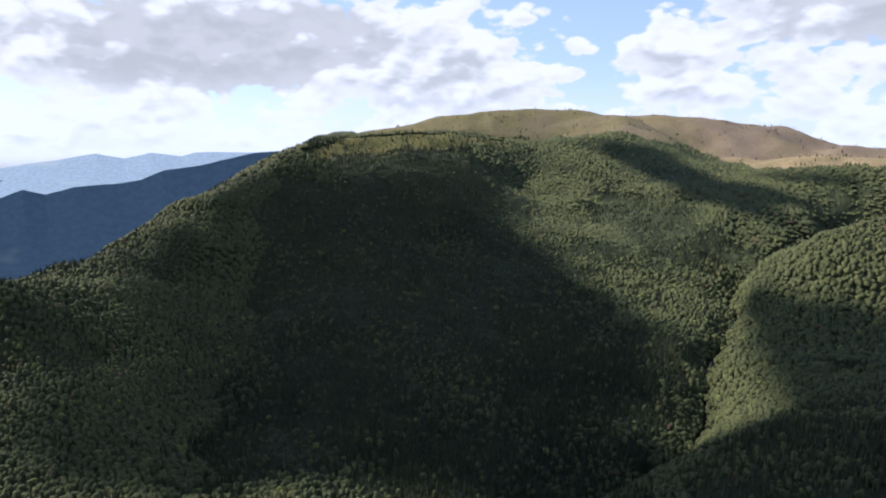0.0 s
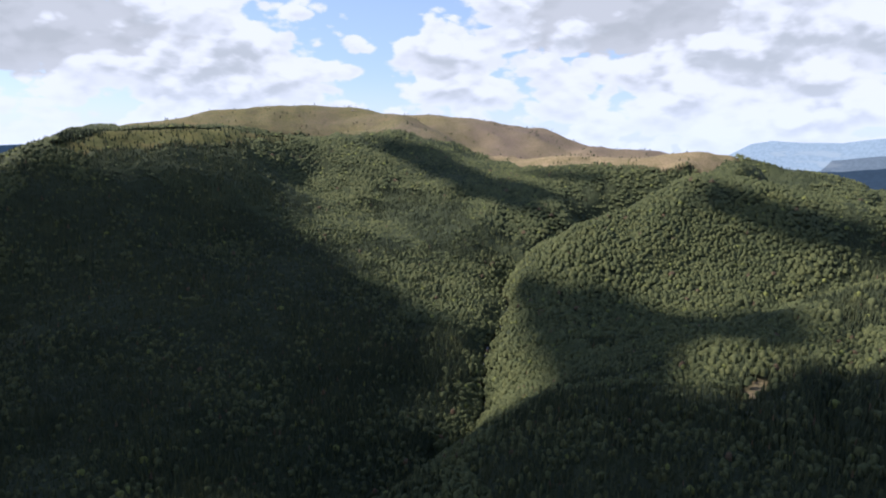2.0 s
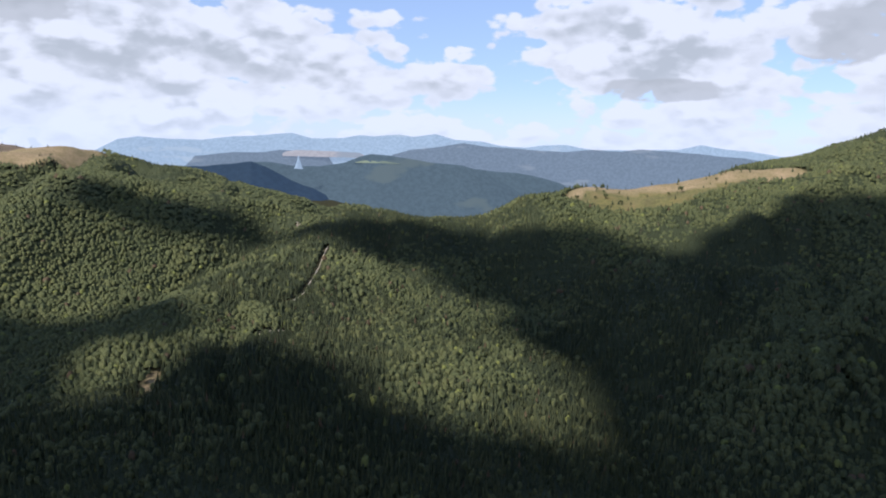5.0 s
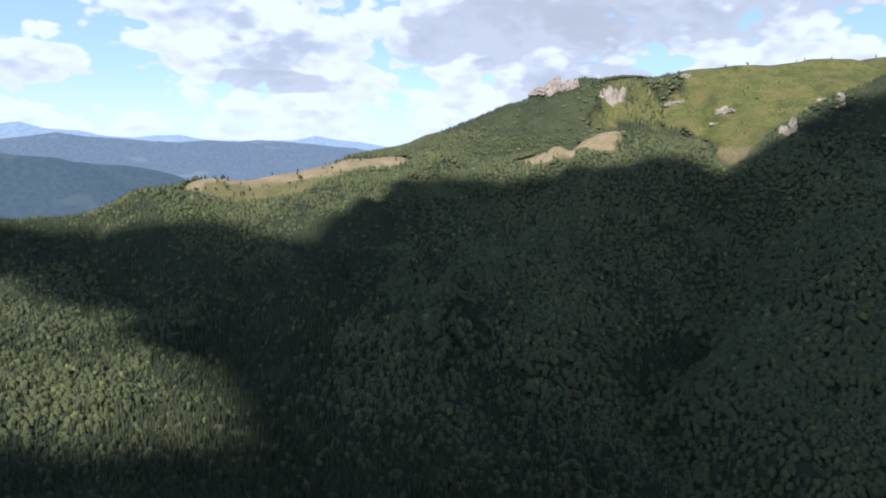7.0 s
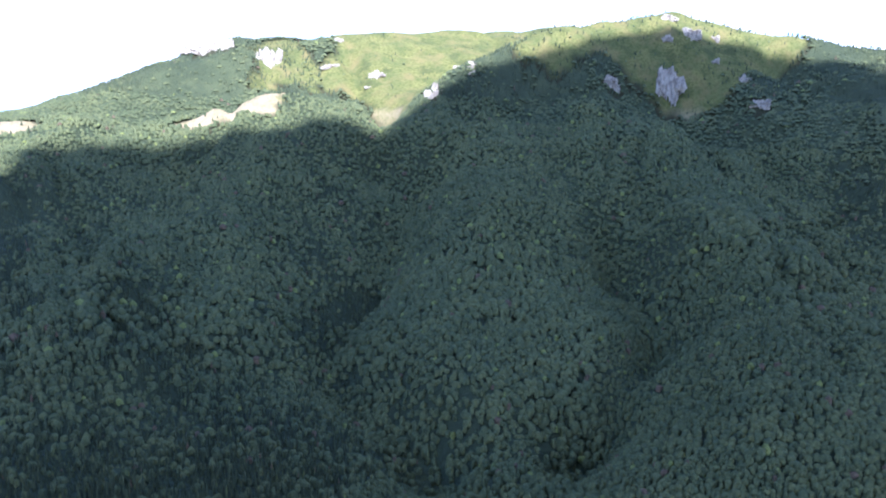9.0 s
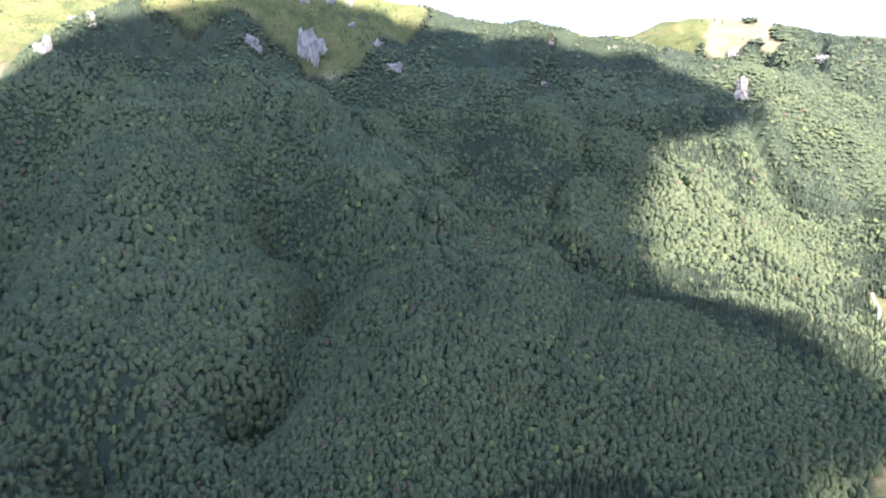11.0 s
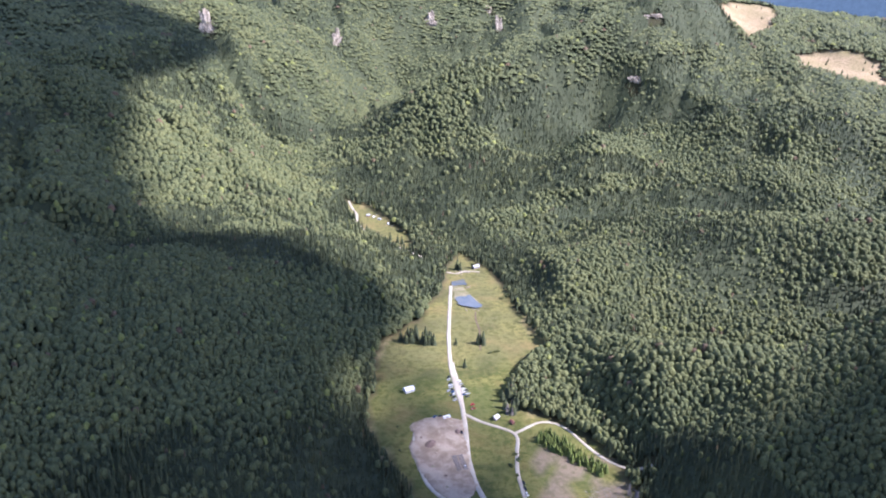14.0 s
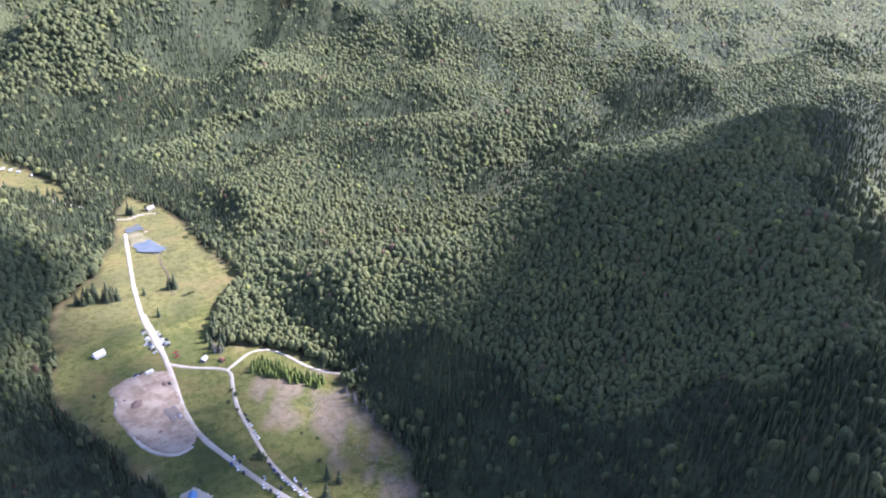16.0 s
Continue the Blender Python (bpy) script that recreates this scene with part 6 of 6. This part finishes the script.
set_down(gable_house("cabin", (9.5, 6.5, 2.6), WHITE_WALL, WHITE_SHEET, "white cabin with a white metal roof on the meadow", windows=3), -111, -620, 15)
set_down(gable_house("hut", (5.5, 4.2, 2.4), DEAD_WOOD, WHITE_SHEET, "grey timber hut with a pale metal roof under dead spruces", category="hut", windows=1), -184, -556, 35)
set_down(gable_house("shed", (5.0, 3.0, 2.0), TIMBER, RUST_TILE, "brown wooden shed with a rust red roof", category="shed", windows=1), -197, -546, 100)
set_down(gable_house("hut", (7.0, 5.0, 2.6), TIMBER, BLUE_SHEET, "small hut with a blue metal roof on a gravel yard", category="hut", windows=2), -110, -401, 60)
set_down(gable_house("barn", (11.0, 6.0, 2.8), DEAD_WOOD, GREY_SHEET, "grey timber barn at the forest edge above the pond", category="barn", windows=1), -268, -936, 25)
set_down(gable_house("farmhouse", (14.0, 9.0, 4.5), WHITE_WALL, RUST_TILE, "white farmhouse with a red roof below the pasture", windows=3), 1439, 297, 75)
set_down(gable_house("hut", (6.0, 4.0, 2.4), TIMBER, GREY_SHEET, "brown forest hut beside the upper meadow road", category="hut", windows=1), -143, -1212, 10)


def build_caravan(label, turn, x, y, length=6.0):
    van = new("caravan")
    part("body", box(bmesh.new(), 0, 0, 1.55, length, 2.2, 2.1, 0.25), WHITE_SHEET, van)
    for side in (-1, 1):
        part("window", box(bmesh.new(), 0.4 * side, side * 1.09, 1.85, length * 0.5, 0.06, 0.6, 0.02), DARK_GLASS, van)
        wheel = part("wheel", tube(bmesh.new(), (0, side * 0.82, 0.32), (0, side * 1.06, 0.32), 0.32, 0.32, 14), RUBBER, van)
        part("rim", tube(bmesh.new(), (0, side * 1.05, 0.32), (0, side * 1.08, 0.32), 0.18, 0.18, 10), GREY_SHEET, wheel)
    part("door", box(bmesh.new(), -length * 0.28, -1.11, 1.4, 0.65, 0.05, 1.7, 0.01), GREY_SHEET, van)
    part("drawbar", tube(bmesh.new(), (length / 2, 0, 0.45), (length / 2 + 1.1, 0, 0.4), 0.06, 0.05, 6), GREY_SHEET, van)
    part("jockey_wheel", tube(bmesh.new(), (length / 2 + 0.8, -0.06, 0.12), (length / 2 + 0.8, 0.06, 0.12), 0.12, 0.12, 10), RUBBER, van)
    return set_down(tagged(van, label, "caravan", "caravans"), x, y, turn)


build_caravan("long white site trailer at the edge of the gravel pit", 12, -138, -566, 7.0)
build_caravan("white caravan on the upper meadow", 40, -152, -1203)
build_caravan("white caravan on the upper meadow", 160, -160, -1188)
build_caravan("white caravan on the upper meadow", 80, -172, -1160)


# ---- cars ----
def build_car(tone, label, tall=0.0):
    """A parked car, its nose along +x."""
    car = new("car")
    mat = paint(label.split()[0] + " car paint", tone, 0.25, 0.6, wear=0.03)
    bm = bmesh.new()
    side = [(-2.15, 0.38), (-2.2, 0.75), (-2.05, 0.98 + tall), (-1.1, 1.0 + tall * 0.5), (0.75, 0.98), (1.9, 0.84), (2.2, 0.66), (2.18, 0.36)]
    rows = [[bm.verts.new((x, y, z)) for x, z in side] for y in (-0.86, 0.86)]
    bm.faces.new(rows[0][::-1]), bm.faces.new(rows[1])
    for k in range(len(side)):
        j = (k + 1) % len(side)
        bm.faces.new((rows[0][k], rows[0][j], rows[1][j], rows[1][k]))
    bmesh.ops.recalc_face_normals(bm, faces=bm.faces[:])
    bmesh.ops.bevel(bm, geom=bm.edges[:], offset=0.07, segments=2, affect="EDGES")
    part("body", bm, mat, car)
    bm = bmesh.new()
    lower, upper = [(-1.9, 0.96), (1.0, 0.96)], [(-1.45, 1.44 + tall), (0.25, 1.44 + tall)]
    ring = [(lower[0], 0.80), (lower[1], 0.80), (upper[1], 0.62), (upper[0], 0.62)]
    left = [bm.verts.new((x, -w, z)) for (x, z), w in ring]
    right = [bm.verts.new((x, w, z)) for (x, z), w in ring]
    bm.faces.new(left), bm.faces.new(right[::-1])
    for k in range(4):
        j = (k + 1) % 4
        bm.faces.new((left[k], right[k], right[j], left[j]))
    bmesh.ops.recalc_face_normals(bm, faces=bm.faces[:])
    part("windows", bm, DARK_GLASS, car, "dark tinted glass")
    part("roof", box(bmesh.new(), -0.6, 0, 1.46 + tall, 1.72, 1.26, 0.06, 0.02), mat, car)
    for x in (-1.35, 1.35):
        for s in (-1, 1):
            wheel = part("wheel", tube(bmesh.new(), (x, s * 0.70, 0.33), (x, s * 0.90, 0.33), 0.33, 0.33, 14), RUBBER, car)
            part("rim", tube(bmesh.new(), (x, s * 0.89, 0.33), (x, s * 0.915, 0.33), 0.2, 0.2, 10), GREY_SHEET, wheel)
    for s in (-1, 1):
        part("headlight", box(bmesh.new(), 2.15, s * 0.62, 0.68, 0.12, 0.34, 0.14, 0.03), LAMP_GLASS, car)
        part("tail_light", box(bmesh.new(), -2.17, s * 0.68, 0.82, 0.08, 0.26, 0.14, 0.02), RUST_TILE, car)
    return tagged(car, label, "car", "parked cars")


CARS = {"white": build_car((0.75, 0.75, 0.74), "white car parked along the gravel road"), "black": build_car((0.02, 0.02, 0.022), "black car parked along the gravel road"),
        "silver": build_car((0.45, 0.46, 0.47), "silver car parked along the gravel road", 0.12), "red": build_car((0.35, 0.03, 0.03), "red car parked on the grass"),
        "blue": build_car((0.04, 0.08, 0.2), "dark blue car parked along the gravel road", 0.1)}
lots = [(-156, -633, "silver", 20), (-157, -638, "black", 22), (-151, -612, "silver", 24), (-151, -603, "black", 20), (-169, -609, "black", 195), (-168, -603, "silver", 195), (-167, -598, "black", 190), (-166, -628, "white", 198),
        (-156, -626, "black", 20), (-155, -622, "white", 20), (-155, -618, "silver", 22), (-154, -613, "black", 20), (-154, -609, "blue", 22), (-154, -604, "white", 18), (-153, -599, "black", 20), (-153, -594, "silver", 20),
        (-166, -622, "silver", 195), (-167, -617, "black", 200), (-166, -612, "white", 195), (-165, -607, "white", 198), (-164, -602, "blue", 190),
        (-168, -583, "red", 10), (-167, -576, "red", 12), (-132, -569, "black", 15), (-127, -569, "blue", 40), (-146, -540, "black", 95), (-137, -491, "white", 95)]
for k, (x, y) in enumerate(((-179.2, -462), (-178, -455), (-177.2, -448), (-175.6, -438), (-175, -431), (-168.2, -398), (-168.0, -391), (-168.4, -385), (-168.8, -379), (-169.4, -373), (-175.5, -373), (-176, -366), (-170.5, -366), (-176.5, -359), (-171.5, -359))):
    lots.append((x, y, ("black", "black", "white", "silver", "white", "black", "blue", "black", "white", "silver", "white", "black", "white", "silver", "white")[k], 95 if y < -440 else 82))
for k, (x, y) in enumerate(((-150.6, -421), (-152, -414.5), (-146, -416), (-147.5, -409), (-149, -402), (-158.6, -388), (-154.5, -381), (-156.4, -374), (-163.5, -372), (-158.4, -367))):
    lots.append((x, y, ("white", "black", "blue", "white", "black", "silver", "white", "black", "black", "silver")[k], 72))
lots += [(-133, -1118, "black", 60), (-106, -397, "blue", 20)]
used = set()
for x, y, tone, turn in lots:
    m = pose(x, y, at_height(x, y) + 0.42, 0, 0, turn)
    if tone in used:
        copy_thing(CARS[tone], m)
    else:
        used.add(tone)
        CARS[tone].matrix_world = m


# ---- pit: heaps, log stacks, dam stones ----
def build_heap(x, y, w, h, seed, mat, label):
    bm = bmesh.new()
    bmesh.ops.create_grid(bm, x_segments=22, y_segments=22, size=1.0)
    for v in bm.verts:
        d = math.hypot(v.co.x, v.co.y)
        n = noise.fractal((v.co.x * 2 + seed, v.co.y * 2, 0), 0.8, 2.0, 4)
        v.co = (v.co.x * w, v.co.y * w * 0.7, h * max(0, 1 - d * (1.1 + 0.3 * n)) + 0.12 * n * h - 0.25)
    ob = part("soil_heap", bm, mat, None, smooth_shade=True)
    ob.matrix_world = pose(x, y, at_height(x, y) + 0.3, 0, 0, seed * 40)
    return tagged(ob, label, "heap", "soil heaps")


build_heap(-115, -530, 9, 2.6, 1, EARTH, "brown heap of soil on the gravel pit floor")
build_heap(-143, -543, 6, 1.8, 2, EARTH, "brown heap of soil on the gravel pit floor")
build_heap(-117, -515, 5, 1.2, 3, PIT, "low gravel heap on the pit floor")
build_heap(-138, -552, 5, 1.4, 4, PIT, "low gravel heap on the pit floor")
build_heap(-118, -484, 3, 1.3, 5, EARTH, "small dark soil heap on the pit floor")

build_heap(-126, -545, 5, 1.3, 6, PIT, "low gravel heap on the pit floor")
build_heap(-108, -540, 4, 1.1, 7, EARTH, "small dark soil heap on the pit floor")
build_heap(-130, -470, 4, 1.0, 8, PIT, "low gravel heap on the pit floor")
build_heap(-110, -498, 5, 0.9, 9, BANK, "low heap overgrown with grass on the pit floor")
build_heap(-116, -470, 6, 0.8, 10, BANK, "low heap overgrown with grass on the pit floor")

LOG = tube(bmesh.new(), (-2.1, 0, 0), (2.1, 0, 0), 0.22, 0.18, 8)
log_mesh = bpy.data.meshes.new("log")
LOG.to_mesh(log_mesh)
LOG.free()
log_mesh.materials.append(DEAD_WOOD)


def build_log_stack(x, y, turn, seed):
    form = random.Random(seed)
    pile = new("log_stack")
    pile.matrix_world = pose(x, y, at_height(x, y) + 0.45, 0, 0, turn)
    for level, n in ((0, 5), (1, 4), (2, 3)):
        for k in range(n):
            log = new("log", log_mesh)
            log.parent = pile
            log.location = (form.uniform(-0.3, 0.3), (k - (n - 1) / 2) * 0.46, 0.2 + level * 0.38)
            log.rotation_euler = (form.uniform(0, 6), 0, form.uniform(-0.04, 0.04))
    tagged(pile, "stack of grey felled logs on the gravel", "log stack", "log stacks")


for k in range(14):
    build_log_stack(-136.5 + (k % 2) * 5.5, -507 + (k // 2) * 3.0, 4, k)

STONE = bmesh.new()
bmesh.ops.create_icosphere(STONE, subdivisions=1, radius=1.0)
for v in STONE.verts:
    v.co *= 1 + 0.3 * noise.noise(v.co * 2)
stone_mesh = bpy.data.meshes.new("boulder")
STONE.to_mesh(stone_mesh)
STONE.free()
stone_mesh.materials.append(LIMESTONE)
rng = random.Random(21)
for cx, cy, n, spread in ((-244, -922, 26, 9), (-222, -797, 10, 5), (-236, -868, 12, 4), (-206, -945, 10, 6), (-175, -1150, 8, 6), (-160, -1215, 6, 8)):
    for k in range(n):
        x, y, s = cx + rng.gauss(0, spread), cy + rng.gauss(0, spread * 0.5), rng.uniform(0.5, 1.4)
        ob = new("boulder", stone_mesh)
        ob.matrix_world = pose(x, y, at_height(x, y) + 0.3, 0, 0, rng.uniform(0, 360)) @ Matrix.Diagonal((s, s * 0.8, s * 0.6, 1))
        tagged(ob, "pale limestone boulder on the bank", "boulder", "bank boulders")


# ---- felled slope: brash and stumps ----
def build_brash():
    rng = np.random.RandomState(3)
    x, y = rng.uniform(-300, -224, 9000), rng.uniform(-445, -286, 9000)
    ok = inside(x, y, FELLED) | ((rng.uniform(0, 1, 9000) < 0.25) & inside(x, y, [(-200, -515), (-268, -480), (-280, -440), (-230, -400), (-190, -440)]))
    x, y = x[ok][:2400], y[ok][:2400]
    z, a, n = height(x, y) + 0.25, rng.uniform(0, 3.14, len(x)), len(x)
    reach, wide = rng.uniform(0.5, 2.2, n), rng.uniform(0.06, 0.2, n)
    c, d = np.cos(a), np.sin(a)
    tip = rng.uniform(-0.1, 0.5, n)
    v = np.stack([np.stack([x - c * reach, y - d * reach, z], -1), np.stack([x + c * reach, y + d * reach, z + tip], -1),
                  np.stack([x + d * wide, y - c * wide, z + 0.25], -1), np.stack([x - d * wide, y + c * wide, z + 0.25], -1)], 1).reshape(-1, 3)
    t = (np.array([[0, 2, 3], [1, 3, 2], [0, 1, 2], [0, 3, 1]])[None] + (np.arange(n) * 4)[:, None, None]).reshape(-1, 3)
    tagged(new("brash", mesh_from("brash", v, t, DEAD_WOOD, False)), "grey branches and slash left on the felled slope", "branches", kind="stuff")


build_brash()
